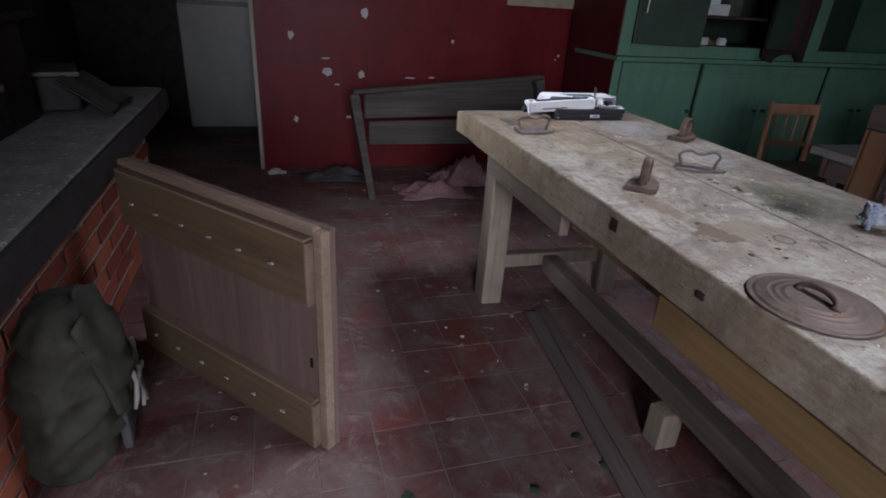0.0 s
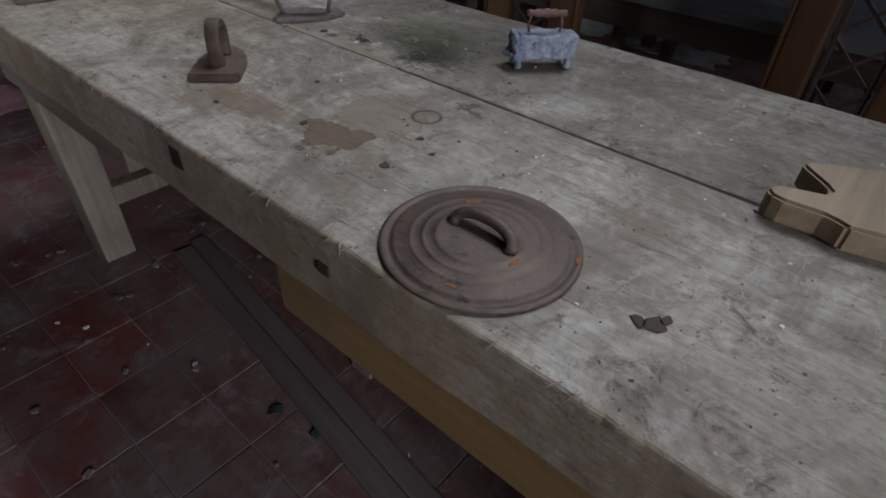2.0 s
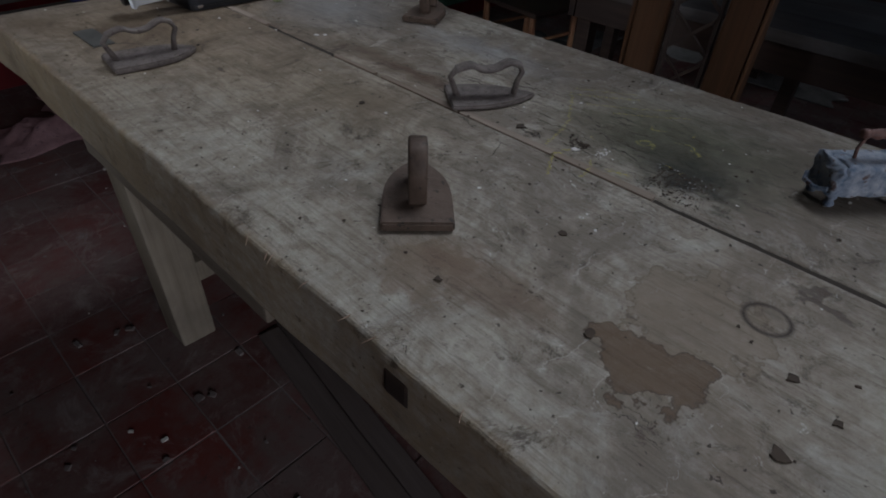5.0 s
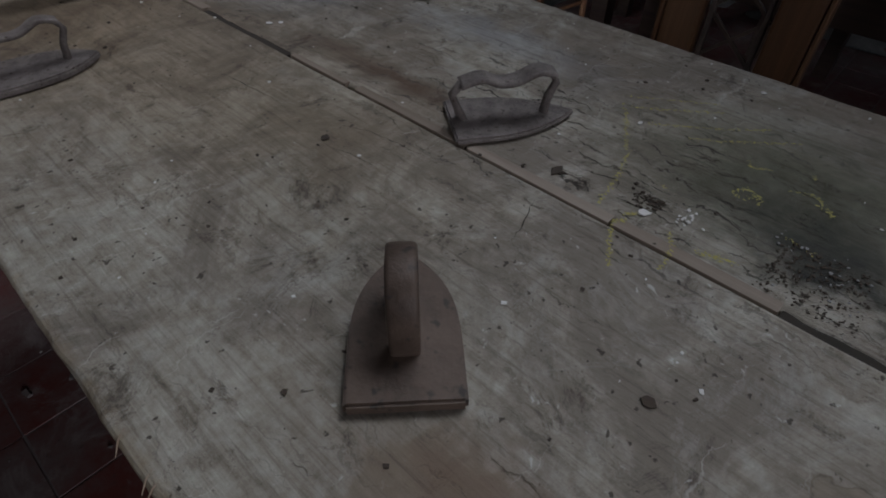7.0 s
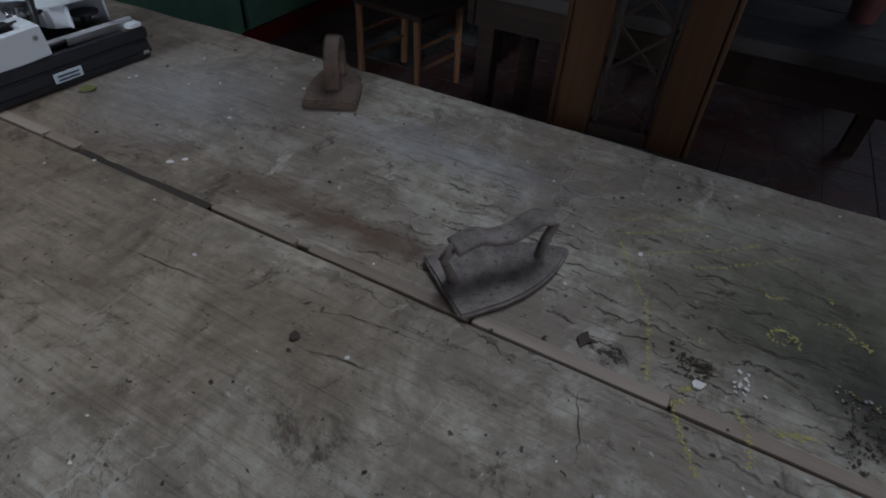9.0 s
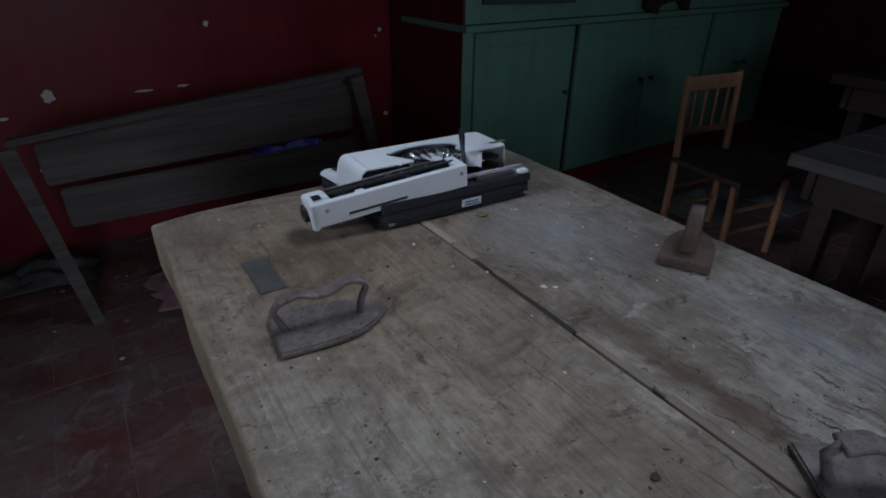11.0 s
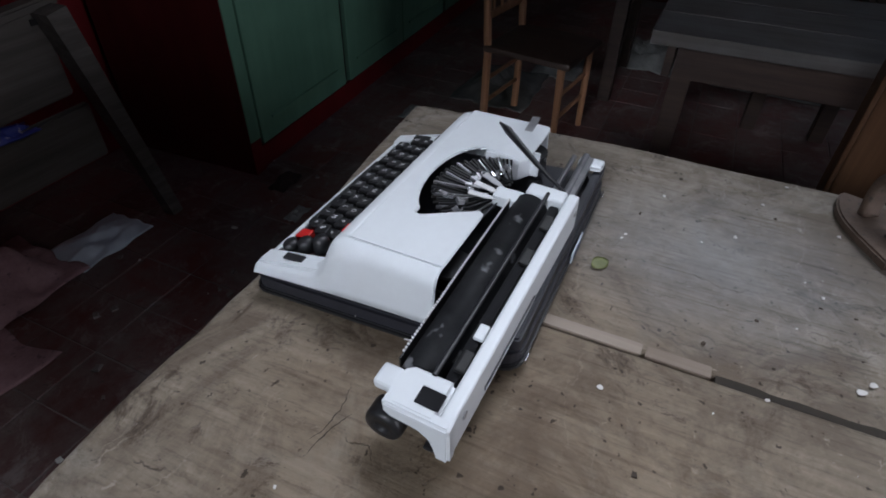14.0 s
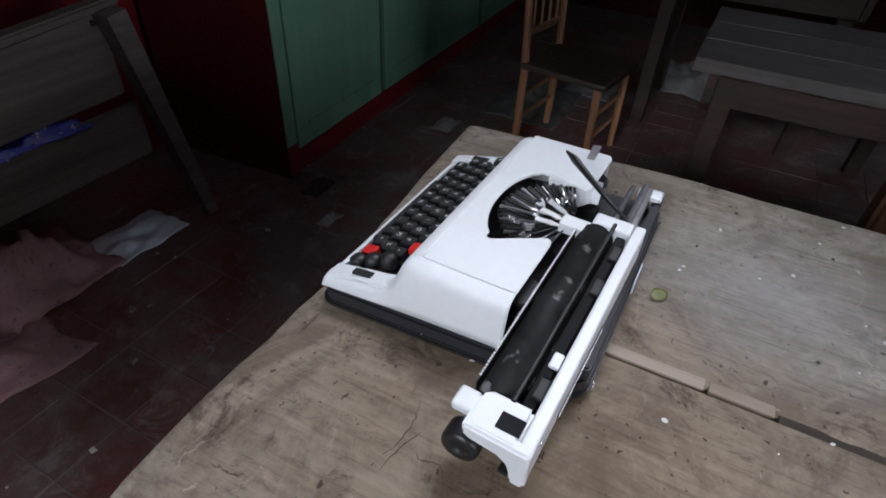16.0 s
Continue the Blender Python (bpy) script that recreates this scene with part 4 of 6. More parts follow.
def uneven_plank(x0, x1, ya, yb0, yb1, z0, z1, seed, wear):
    """A thick plank, its long edges chewed, its north end skewed and bowed to fit the camera's view."""
    n, mx = 220, 9
    bm = bmesh.new()
    rows = []
    for i in range(n + 1):
        t = i / n
        row = []
        for j in range(mx + 1):
            s = j / mx
            yb = yb0 + (yb1 - yb0) * s + (0.020 * math.sin(math.pi * s ** 0.65) if seed == 1.0 else 0.004 * math.sin(math.pi * s))
            y = ya + (yb - ya) * t
            x = x0 + (x1 - x0) * s
            if j == 0:
                x += wear[0] * (0.5 + noise.noise(Vector((y * 6, seed, 0))))
            if j == mx:
                x -= wear[1] * (0.5 + noise.noise(Vector((y * 8, seed + 5, 0))))
            if i in (0, n):
                y += 0.006 * noise.noise(Vector((x * 14, seed, 3))) * (1 if i else -1)
            row.append((x, y))
        rows.append(row)
    sag = {n: 0.004, n - 1: 0.001}
    bite = [0.004 * max(0.0, noise.noise(Vector((i * 0.21, seed, 4)))) + 0.003 * max(0.0, noise.noise(Vector((i * 0.6, seed, 8)))) for i in range(n + 1)]
    top = [[bm.verts.new((x + (bite[i] if j == 0 else 0.0), y, z1 - (0.7 * bite[i] if j == 0 else 0.0) - droop(x, y) - sag.get(i, 0.0) + 0.0005 * noise.noise(Vector((x * 6, y * 3, seed))))) for j, (x, y) in enumerate(r)] for i, r in enumerate(rows)]
    low = [[bm.verts.new((x, y, z0)) for x, y in r] for r in rows]
    arris = [bm.verts.new((r[0][0], r[0][1], z1 - droop(*r[0]) - 0.011 - 0.006 * abs(noise.noise(Vector((r[0][1] * 31, seed, 6)))))) for r in rows]
    for i in range(n):
        for j in range(mx):
            bm.faces.new((top[i][j], top[i][j + 1], top[i + 1][j + 1], top[i + 1][j]))
            bm.faces.new((low[i][j], low[i + 1][j], low[i + 1][j + 1], low[i][j + 1]))
        bm.faces.new((top[i][0], top[i + 1][0], arris[i + 1], arris[i]))
        bm.faces.new((arris[i], arris[i + 1], low[i + 1][0], low[i][0]))
        bm.faces.new((top[i][mx], low[i][mx], low[i + 1][mx], top[i + 1][mx]))
    for j in range(mx):
        bm.faces.new(([top[0][j], arris[0]] if j == 0 else [top[0][j]]) + [low[0][j], low[0][j + 1], top[0][j + 1]])
        bm.faces.new([top[n][j], top[n][j + 1], low[n][j + 1], low[n][j]] + ([arris[n]] if j == 0 else []))
    bmesh.ops.recalc_face_normals(bm, faces=bm.faces)
    rim = [e for e in bm.edges if len(e.link_faces) == 2 and e.calc_face_angle() > 1.0]
    bmesh.ops.bevel(bm, geom=rim, offset=0.006, segments=3, affect="EDGES", profile=0.5)
    return bm


def long_table():
    t = thing("farm_table", pose(0, 0, 0), "long worn farm table with thick grey planks and ochre drawer", "table")
    ym = YL + (YR - YL) * SEAM / TW
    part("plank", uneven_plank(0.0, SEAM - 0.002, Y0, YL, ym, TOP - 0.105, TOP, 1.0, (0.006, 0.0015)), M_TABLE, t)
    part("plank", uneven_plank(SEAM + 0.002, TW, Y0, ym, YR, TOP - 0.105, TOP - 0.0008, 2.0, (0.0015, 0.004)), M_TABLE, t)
    # filler strips let into the joint
    for ya, yb, w in ((2.49, 2.60, 0.007), (2.816, 2.871, 0.011), (2.875, 2.99, 0.011), (1.985, 2.128, 0.011), (2.131, 2.296, 0.0105), (2.300, 2.472, 0.0095)):
        part("filler_strip", box(SEAM - w * 0.2, ya, TOP - 0.01, SEAM + w, yb, TOP - 0.0003, 0.0006, rough=0.0006, cuts=4), M_FILLER, t, "worn filler strip in the joint")
    # black strip added because the groove's own shade leaves it too pale
    for ya, yb in ((Y0 + 0.01, 1.983), (2.605, 2.812)):
        part("joint_dirt", box(SEAM - 0.006, ya, TOP - 0.02, SEAM + 0.006, yb, TOP - 0.0030, 0.0005, cuts=20, rough=0.0008), M_CRACK, t, "black strip that darkens the joint")
    # dark peg, knot, and a block whose dark colour stands for a shaded mortise
    part("peg", box(0.0006, 1.125, 0.705, 0.03, 1.182, 0.742, 0.002), M_CHAIR_DARK, t, "dark end-grain peg")
    part("mortise_end", box(0.0012, 1.998, 0.730, 0.03, 2.030, 0.762, 0.004, rough=0.003, cuts=3), M_CHAIR_DARK, t, "dark rough block painting the shade of a mortise hole")
    part("knot", box(0.0006, 1.70, 0.722, 0.02, 1.722, 0.737, 0.003), M_CHAIR_DARK, t, "dark knot")
    # inlaid patches
    part("metal_patch", box(0.092, 2.883, TOP - 0.002, 0.127, 2.982, TOP + 0.0022, 0.0008), M_DARKPATCH, t, "dark metal patch let into the top")
    part("metal_patch", box(0.095, 1.10, TOP - 0.002, 0.127, 1.206, TOP + 0.0020, 0.0008), M_GREY_BOARD, t, "grey wooden patch let into the top")
    random.seed(17)
    for k in range(16):
        y, a, n = random.uniform(1.35, 2.25), random.uniform(-0.9, 0.9), random.uniform(0.006, 0.017)
        pts = [(0.010, y, TOP - 0.0005), (0.004, y + 0.4 * n * a, TOP - 0.0012), (0.0015 - 0.25 * n, y + n * a, TOP - 0.002 - 0.3 * n)]
        part("splinter", tube(pts, [0.0009, 0.0007, 0.0003], 5), M_RAW_EDGE, t, "pale raised splinter")
    for x in (0.062, TW - 0.15):
        for y in (1.075, 2.905):
            bm = box(x, y, 0, x + 0.09, y + 0.095, TOP - 0.106, 0.006, cuts=4, rough=0.004)
            part("leg", bm, M_TABLE_FRAME, t)
    for y in (1.10, 2.935):
        part("end_stretcher", box(0.155, y, 0.155, TW - 0.155, y + 0.05, 0.215, 0.005, cuts=3, rough=0.003), M_TABLE_FRAME, t)
    part("long_stretcher", box(0.335, 1.155, 0.13, 0.405, 2.93, 0.205, 0.006, cuts=8, rough=0.004), M_RAIL, t)
    part("apron", box(0.025, 2.29, TOP - 0.185, 0.055, 2.90, TOP - 0.106, 0.004), M_RAIL, t)
    part("apron", box(0.06, 1.83, TOP - 0.16, 0.085, 2.285, TOP - 0.106, 0.004), M_CUTTING, t, "pale recessed apron board")
    part("apron", box(TW - 0.055, 1.17, TOP - 0.185, TW - 0.03, 2.90, TOP - 0.106, 0.004), M_RAIL, t)
    part("apron", box(0.16, 2.94, TOP - 0.185, TW - 0.16, 2.965, TOP - 0.106, 0.004), M_RAIL, t)
    d = part("drawer", box(0.008, 1.20, 0.592, 0.03, 1.822, 0.670, 0.004), M_DRAWER, t, "ochre drawer front")
    part("drawer_side", box(0.031, 1.22, 0.60, 0.55, 1.235, 0.66), M_RAIL, d)
    part("drawer_side", box(0.031, 1.79, 0.60, 0.55, 1.805, 0.66), M_RAIL, d)
    part("drawer_bottom", box(0.031, 1.236, 0.60, 0.55, 1.789, 0.606), M_RAIL, d)
    return t


long_table()
M_BATTEN = wood("dusty_batten_wood", (0.065, 0.05, 0.045), (0.105, 0.083, 0.075), (0.15, 0.122, 0.112), 1, 0.8, dirt=(0.10, 0.075, 0.065))
tagged(finish("prop_block", box(0.30, 2.0, 0, 0.37, 2.07, 0.128, 0.006, rough=0.004), M_TABLE_FRAME), "short pale wood block under the table stretcher", "block")
batten = thing("floor_batten", pose(0.20, 2.2, 0, 0, 0, -7), "flat dusty wooden batten lying on the tiles", "batten")
for xa, xb, ya, yb, h in ((-0.055, 0.002, -0.62, 0.60, 0.012), (0.004, 0.055, -0.57, 0.62, 0.015)):
    part("slat", box(xa, ya, 0.0, xb, yb, h, 0.003, cuts=8, rough=0.003), M_BATTEN, batten)

# chalked yellow strokes and letters near the joint
random.seed(11)
strokes = [[(0.579, 2.227), (0.563, 2.214), (0.508, 2.182), (0.493, 2.172), (0.456, 2.161), (0.403, 2.150)],
           [(0.595, 2.232), (0.625, 2.187), (0.654, 2.144)],
           [(0.578, 2.215), (0.605, 2.176), (0.638, 2.134)],
           [(0.558, 2.184), (0.587, 2.144), (0.610, 2.113), (0.639, 2.082)],
           [(0.562, 2.140), (0.582, 2.110), (0.634, 2.048)],
           [(0.394, 2.128), (0.379, 2.124), (0.362, 2.115), (0.339, 2.102)],
           [(0.406, 2.127), (0.410, 2.122), (0.415, 2.119)],
           [(0.392, 2.129), (0.396, 2.125), (0.400, 2.121)],
           [(0.471, 2.121), (0.463, 2.115)],
           [(0.414, 2.085), (0.397, 2.077), (0.386, 2.073), (0.366, 2.071)],
           [(0.406, 2.061), (0.412, 2.045), (0.415, 2.026)],
           [(0.404, 2.057), (0.409, 2.043), (0.413, 2.030)],
           [(0.504, 2.069), (0.512, 2.066), (0.518, 2.061), (0.518, 2.053), (0.510, 2.046), (0.500, 2.044)],
           [(0.504, 2.069), (0.501, 2.060), (0.508, 2.053), (0.517, 2.047)],
           [(0.543, 2.032), (0.553, 2.011), (0.543, 1.998), (0.531, 1.990)],
           [(0.540, 2.006), (0.536, 1.998), (0.533, 1.988)],
           [(0.567, 2.076), (0.556, 2.073), (0.564, 2.055)],
           [(0.584, 2.023), (0.580, 2.017)],
           [(0.475, 2.010), (0.469, 1.984)]]
for pts in strokes:
    bm = bmesh.new()
    for (xa, ya), (xb, yb) in zip(pts, pts[1:]):
        count = max(14, int(1300 * math.hypot(xb - xa, yb - ya)))
        for k in range(count):
            u = (k + random.uniform(0, 1)) / count
            if random.random() < 0.25:
                continue
            bold = 1.1 if len(pts) > 2 and (xb - xa) ** 2 + (yb - ya) ** 2 < 0.0012 else 1.0
            cx, cy, s = xa + (xb - xa) * u + random.gauss(0, 0.0013), ya + (yb - ya) * u + random.gauss(0, 0.0013), bold * random.uniform(0.0003, 0.0011)
            zz = TOP + 0.0006 + random.uniform(0, 0.0002)
            v = [bm.verts.new((cx + s * math.cos(q) * random.uniform(0.5, 1.2), cy + 1.6 * s * math.sin(q) * random.uniform(0.5, 1.2), zz)) for q in (0, 1.2, 2.4, 3.6, 4.9)]
            bm.faces.new(v)
    bmesh.ops.recalc_face_normals(bm, faces=bm.faces)
    for f in bm.faces:
        f.normal_update()
        if f.normal.z < 0:
            f.normal_flip()
    tagged(finish("chalk_mark", bm, M_YELLOW), "flaking yellow paint stroke on the table top", "mark", "yellow marks on the table")


for pts in ([(0.299, 2.618), (0.304, 2.563), (0.307, 2.511)],
            [(0.322, 2.428), (0.339, 2.388), (0.342, 2.356), (0.346, 2.314)],
            [(0.29, 2.399), (0.298, 2.369), (0.301, 2.336)],
            [(0.367, 2.196), (0.335, 2.184), (0.305, 2.177)],
            [(0.028, 1.729), (0.03, 1.701), (0.034, 1.675)],
            [(0.087, 1.505), (0.091, 1.466), (0.093, 1.43)],
            [(0.213, 1.483), (0.216, 1.445), (0.228, 1.405)],
            [(0.251, 3.089), (0.229, 3.084), (0.207, 3.085), (0.187, 3.092)],
            [(0.177, 3.087), (0.205, 3.081), (0.225, 3.073)]):
    bm = bmesh.new()
    fine = [Vector((pa[0] + (pb[0] - pa[0]) * k / 8, pa[1] + (pb[1] - pa[1]) * k / 8, 0)) for pa, pb in zip(pts, pts[1:]) for k in range(8)] + [Vector((*pts[-1], 0))]
    rails = []
    for k, p in enumerate(fine):
        w = 0.0005 * math.sin(math.pi * (k + 0.3) / (len(fine) - 0.4)) * random.uniform(0.5, 1.3)
        d = (fine[min(k + 1, len(fine) - 1)] - fine[max(k - 1, 0)]).normalized()
        c = p + Vector((-d.y, d.x, 0)) * random.gauss(0, 0.0007)
        rails.append([bm.verts.new((c.x - d.y * s, c.y + d.x * s, TOP + 0.0007)) for s in (-w, w)])
    for p, q in zip(rails, rails[1:]):
        bm.faces.new((p[0], p[1], q[1], q[0]))
    for f in bm.faces:
        f.normal_update()
        if f.normal.z < 0:
            f.normal_flip()
    tagged(finish("table_crack", bm, M_CRACK), "thin dark crack in the table plank", "crack", "cracks in the table")


def crumbs(name, material, count, seed, size, region, label, z=TOP + 0.0006):
    random.seed(seed)
    bm = bmesh.new()
    for _ in range(count):
        x, y = random.uniform(region[0], region[1]), random.uniform(region[2], region[3])
        s = size * random.uniform(0.35, 1.3) ** 1.5
        b = box(-s, -s * random.uniform(0.4, 1), 0, s, s * random.uniform(0.4, 1), s * 0.6)
        for v in b.verts:
            v.co += Vector((random.uniform(-1, 1), random.uniform(-1, 1), 0)) * s * 0.4
        b.transform(pose(x, y, z, 0, 0, random.uniform(0, 360)))
        add(bm, b)
    tagged(finish(name, bm, material), label, "crumbs", "", "stuff")


crumbs("plaster_crumbs", M_CHIPS, 170, 21, 0.0014, (0.02, 0.75, 0.95, 3.15), "scattered white plaster crumbs on the table")
crumbs("dirt_crumbs", M_DIRT, 240, 22, 0.0014, (0.02, 0.75, 0.95, 3.15), "scattered dark dirt crumbs on the table")
crumbs("burnt_grit", M_DIRT, 420, 41, 0.0009, (0.40, 0.475, 1.935, 2.01), "black burnt grit beside the table joint")
crumbs("burnt_grit", M_DIRT, 90, 42, 0.0011, (0.422, 0.446, 2.106, 2.134), "small heap of dark grit on the table")
crumbs("paint_grit", M_GREYPAPER, 45, 43, 0.0009, (0.41, 0.485, 1.94, 2.02), "grey flakes among the burnt grit")
crumbs("paint_grit", M_CHIPS, 26, 44, 0.0013, (0.428, 0.452, 2.078, 2.09), "white flaked paint beside the yellow marks")
for x, y, s in ((0.553, 2.191, 0.006), (0.419, 2.114, 0.009), (0.424, 2.70, 0.007), (0.437, 2.69, 0.007), (0.382, 2.772, 0.004), (0.335, 2.90, 0.005),):
    random.seed(int(x * 900))
    s = s * 0.75
    b = prism([(s * math.cos(q) * random.uniform(0.6, 1.1), 0.7 * s * math.sin(q) * random.uniform(0.5, 1.1)) for q in (0, 0.7, 1.5, 2.3, 3.0, 3.9, 4.7, 5.5)], 0, s * 0.25, s * 0.06, 1)
    b.transform(pose(x, y, TOP + 0.0008, 0, 0, 300 * x))
    tagged(finish("plaster_flake", b, M_CHIPS), "white plaster flake on the table", "flake", "plaster flakes")
for x, y, s in ((0.118, 1.396, 0.012), (0.112, 1.408, 0.008), (0.128, 1.39, 0.007), (0.419, 2.206, 0.009), (0.225, 1.774, 0.006), (0.147, 1.919, 0.006), (0.144, 1.759, 0.008), (0.205, 1.735, 0.005), (0.297, 2.414, 0.006), (0.25, 2.02, 0.006), (0.10, 2.06, 0.005)):
    random.seed(int(x * 1000))
    b = prism([(s * math.cos(a) * random.uniform(0.3, 1.3), s * math.sin(a) * random.uniform(0.5, 1.2)) for a in (0, 0.8, 1.5, 2.4, 3.1, 3.9, 4.8, 5.5)], 0, 0.0012)
    b.transform(pose(x, y, TOP + 0.0008))
    tagged(finish("dirt_flake", b, M_DIRT), "dark crumbling flake on the table", "flake", "dark flakes")


# ---- pot lid ----
def pot_lid():
    l = thing("pot_lid", pose(0.1035, 1.578, TOP + 0.001, 0, 0, -90), "large round rusty iron pot lid with stepped rings", "lid")
    r = 0.104
    prof = [(0, 0.0), (r * 0.9, 0.0), (r - 0.001, 0.0008), (r, 0.0026), (r - 0.002, 0.0046), (r - 0.005, 0.0048), (r - 0.0085, 0.0028), (r - 0.0115, 0.0026), (r - 0.0135, 0.0060), (r - 0.016, 0.0074),
            (r - 0.029, 0.0074), (r - 0.0305, 0.0088), (r - 0.032, 0.0096), (r - 0.034, 0.0092), (r - 0.042, 0.0092), (r - 0.0435, 0.0108), (r - 0.045, 0.0115), (r - 0.047, 0.0111),
            (r - 0.055, 0.0111), (r - 0.0565, 0.0127), (r - 0.058, 0.0134), (r - 0.061, 0.0129), (0.02, 0.0122), (0, 0.0122)]
    prof = [(q, z if z < 0.003 else 0.003 + (z - 0.003) * 0.68) for q, z in prof]
    part("disc", lathe(prof, 96), M_IRON, l, smooth=False)
    for p in l.children[0].data.polygons:
        p.use_smooth = True
    pts = [(0.037 * math.cos(a), 0.012 * math.sin(a), 0.0085 + 0.0155 * max(0.0, math.sin(a)) ** 0.7) for a in [math.pi * k / 16 for k in range(17)]]
    part("handle", tube(pts, [0.0078] + [0.0060] * 15 + [0.0078], 10, 1.2), M_IRON, l, "bowed strap handle", smooth=True)
    for dx, dy, dz, s in ((-0.043, 0.0455, 0.0074, 0.012), (0.048, -0.0105, 0.0088, 0.009), (0.092, 0.0385, 0.0050, 0.007), (0.024, -0.0755, 0.0061, 0.006)):
        random.seed(int(dx * 1000) + 90)
        b = prism([(s * 1.1 * math.cos(a) * random.uniform(0.5, 1.1), 0.5 * s * math.sin(a) * random.uniform(0.5, 1.1)) for a in (0, 0.7, 1.4, 2.2, 3.0, 3.8, 4.6, 5.5)], 0, 0.0006)
        b.transform(pose(dx, dy, dz, 0, 0, math.degrees(math.atan2(dy, dx)) + 90))
        part("rust_patch", b, M_RUST, l, "orange rust patch")


M_RUST = plain("orange_rust", (0.15, 0.055, 0.015), (0.26, 0.10, 0.025), 0.85, scale=120)
pot_lid()


# ---- flat irons ----
def sole(length, width, blunt=2.3, n=26):
    """Outline of an iron's sole: square heel at the origin, pointed toe along x."""
    side = []
    for k in range(n + 1):
        t = k / n
        w = width / 2 * (1 - max(0.0, (t - 0.22) / 0.78) ** blunt)
        side.append((length * t, w))
    return side + [(x, -w) for x, w in reversed(side[:-1])]


def flat_iron(m, length, width, height, rise, material, label, wide, blunt=2.3, upright=False):
    """A forged sad iron: sole plate, two posts and a bowed handle."""
    i = thing("flat_iron", m, label, "iron", "old flat irons")
    part("sole_plate", prism(sole(length, width, blunt), 0.0, height, 0.0022), material, i)
    if upright:
        # a single thick strap loop over the middle
        pts = [(length * 0.30, 0, height), (length * 0.275, 0, height + rise * 0.35), (length * 0.29, 0, height + rise * 0.75), (length * 0.37, 0, height + rise * 0.98), (length * 0.50, 0, height + rise * 1.0), (length * 0.62, 0, height + rise * 0.85), (length * 0.66, 0, height + rise * 0.5), (length * 0.64, 0, height)]
        part("handle", smooth_bar(pts, 0.0070, 1.54), material, i, smooth=True)
    else:
        a, b = length * 0.10, length * 0.74
        part("post", tube([(a, 0, height - 0.002), (a - 0.006, 0, height + rise * 0.3), (a - 0.012, 0, height + rise * 0.62), (a - 0.002, 0, height + rise * 0.9)], [0.0062, 0.0052, 0.0048, 0.0048], 8, 0.7), material, i, smooth=True)
        part("post", tube([(b, 0, height - 0.002), (b + 0.003, 0, height + rise * 0.4), (b + 0.010, 0, height + rise * 0.75), (b + 0.004, 0, height + rise * 0.97)], [0.0055, 0.0048, 0.0045, 0.0045], 8, 0.7), material, i, smooth=True)
        pts = [(a - 0.004, 0, height + rise * 0.87), (a + 0.018, 0, height + rise * 1.0), (length * 0.36, 0, height + rise * 0.86), (length * 0.50, 0, height + rise * 0.88), (b - 0.012, 0, height + rise * 1.08), (b + 0.006, 0, height + rise * 0.98)]
        part("handle", smooth_bar(pts, 0.0052, wide), material, i, "bowed sheet-iron handle", smooth=True)
    return i


def squared(c):
    return math.copysign(abs(c) ** 0.45, c)


def smooth_bar(points, radius, wide):
    """A bar through points, its section widened sideways (along y)."""
    pts = [Vector(p) for p in points]
    fine = []
    for k in range(len(pts) - 1):
        p0, p1, p2, p3 = pts[max(k - 1, 0)], pts[k], pts[k + 1], pts[min(k + 2, len(pts) - 1)]
        for j in range(5):
            t = j / 5
            fine.append(0.5 * ((2 * p1) + (p2 - p0) * t + (2 * p0 - 5 * p1 + 4 * p2 - p3) * t * t + (3 * p1 - p0 - 3 * p2 + p3) * t ** 3))
    fine.append(pts[-1])
    bm = bmesh.new()
    rings, sides = [], 16
    for i, p in enumerate(fine):
        d = (fine[min(i + 1, len(fine) - 1)] - fine[max(i - 1, 0)]).normalized()
        up = d.cross(Vector((0, 1, 0))).normalized()
        rings.append([bm.verts.new(p + Vector((0, 1, 0)) * squared(math.cos(2 * math.pi * k / sides)) * radius * wide + up * squared(math.sin(2 * math.pi * k / sides)) * radius * (0.6 if wide > 1.55 else 0.9)) for k in range(sides)])
    for r0, r1 in zip(rings, rings[1:]):
        for k in range(sides):
            bm.faces.new((r0[k], r0[(k + 1) % sides], r1[(k + 1) % sides], r1[k]))
    bm.faces.new(rings[0][::-1])
    bm.faces.new(rings[-1])
    bmesh.ops.recalc_face_normals(bm, faces=bm.faces)
    return bm


# heel centre, direction of the toe
flat_iron(pose(0.137, 2.127, TOP + 0.001, 0, 0, 46.5), 0.138, 0.079, 0.0115, 0.058, M_IRON, "brown rusty flat iron with a thick loop handle", 1.0, 3.4, True)
flat_iron(pose(0.406, 2.338, TOP + 0.001, 0, 0, -37.0), 0.140, 0.084, 0.0065, 0.046, M_IRON_GREY, "grey pitted flat iron with a bowed strap handle", 2.3)
flat_iron(pose(0.077, 2.780, TOP + 0.001, 0, 0, -7.0), 0.142, 0.086, 0.0085, 0.046, M_IRON_GREY, "grey pitted flat iron with a wire-thin handle", 1.7, 3.4)
flat_iron(pose(0.628, 2.630, TOP + 0.001, 0, 0, 28.0), 0.135, 0.074, 0.0115, 0.058, M_IRON, "brown rusty flat iron with a thick loop handle", 1.0, 3.4, True)


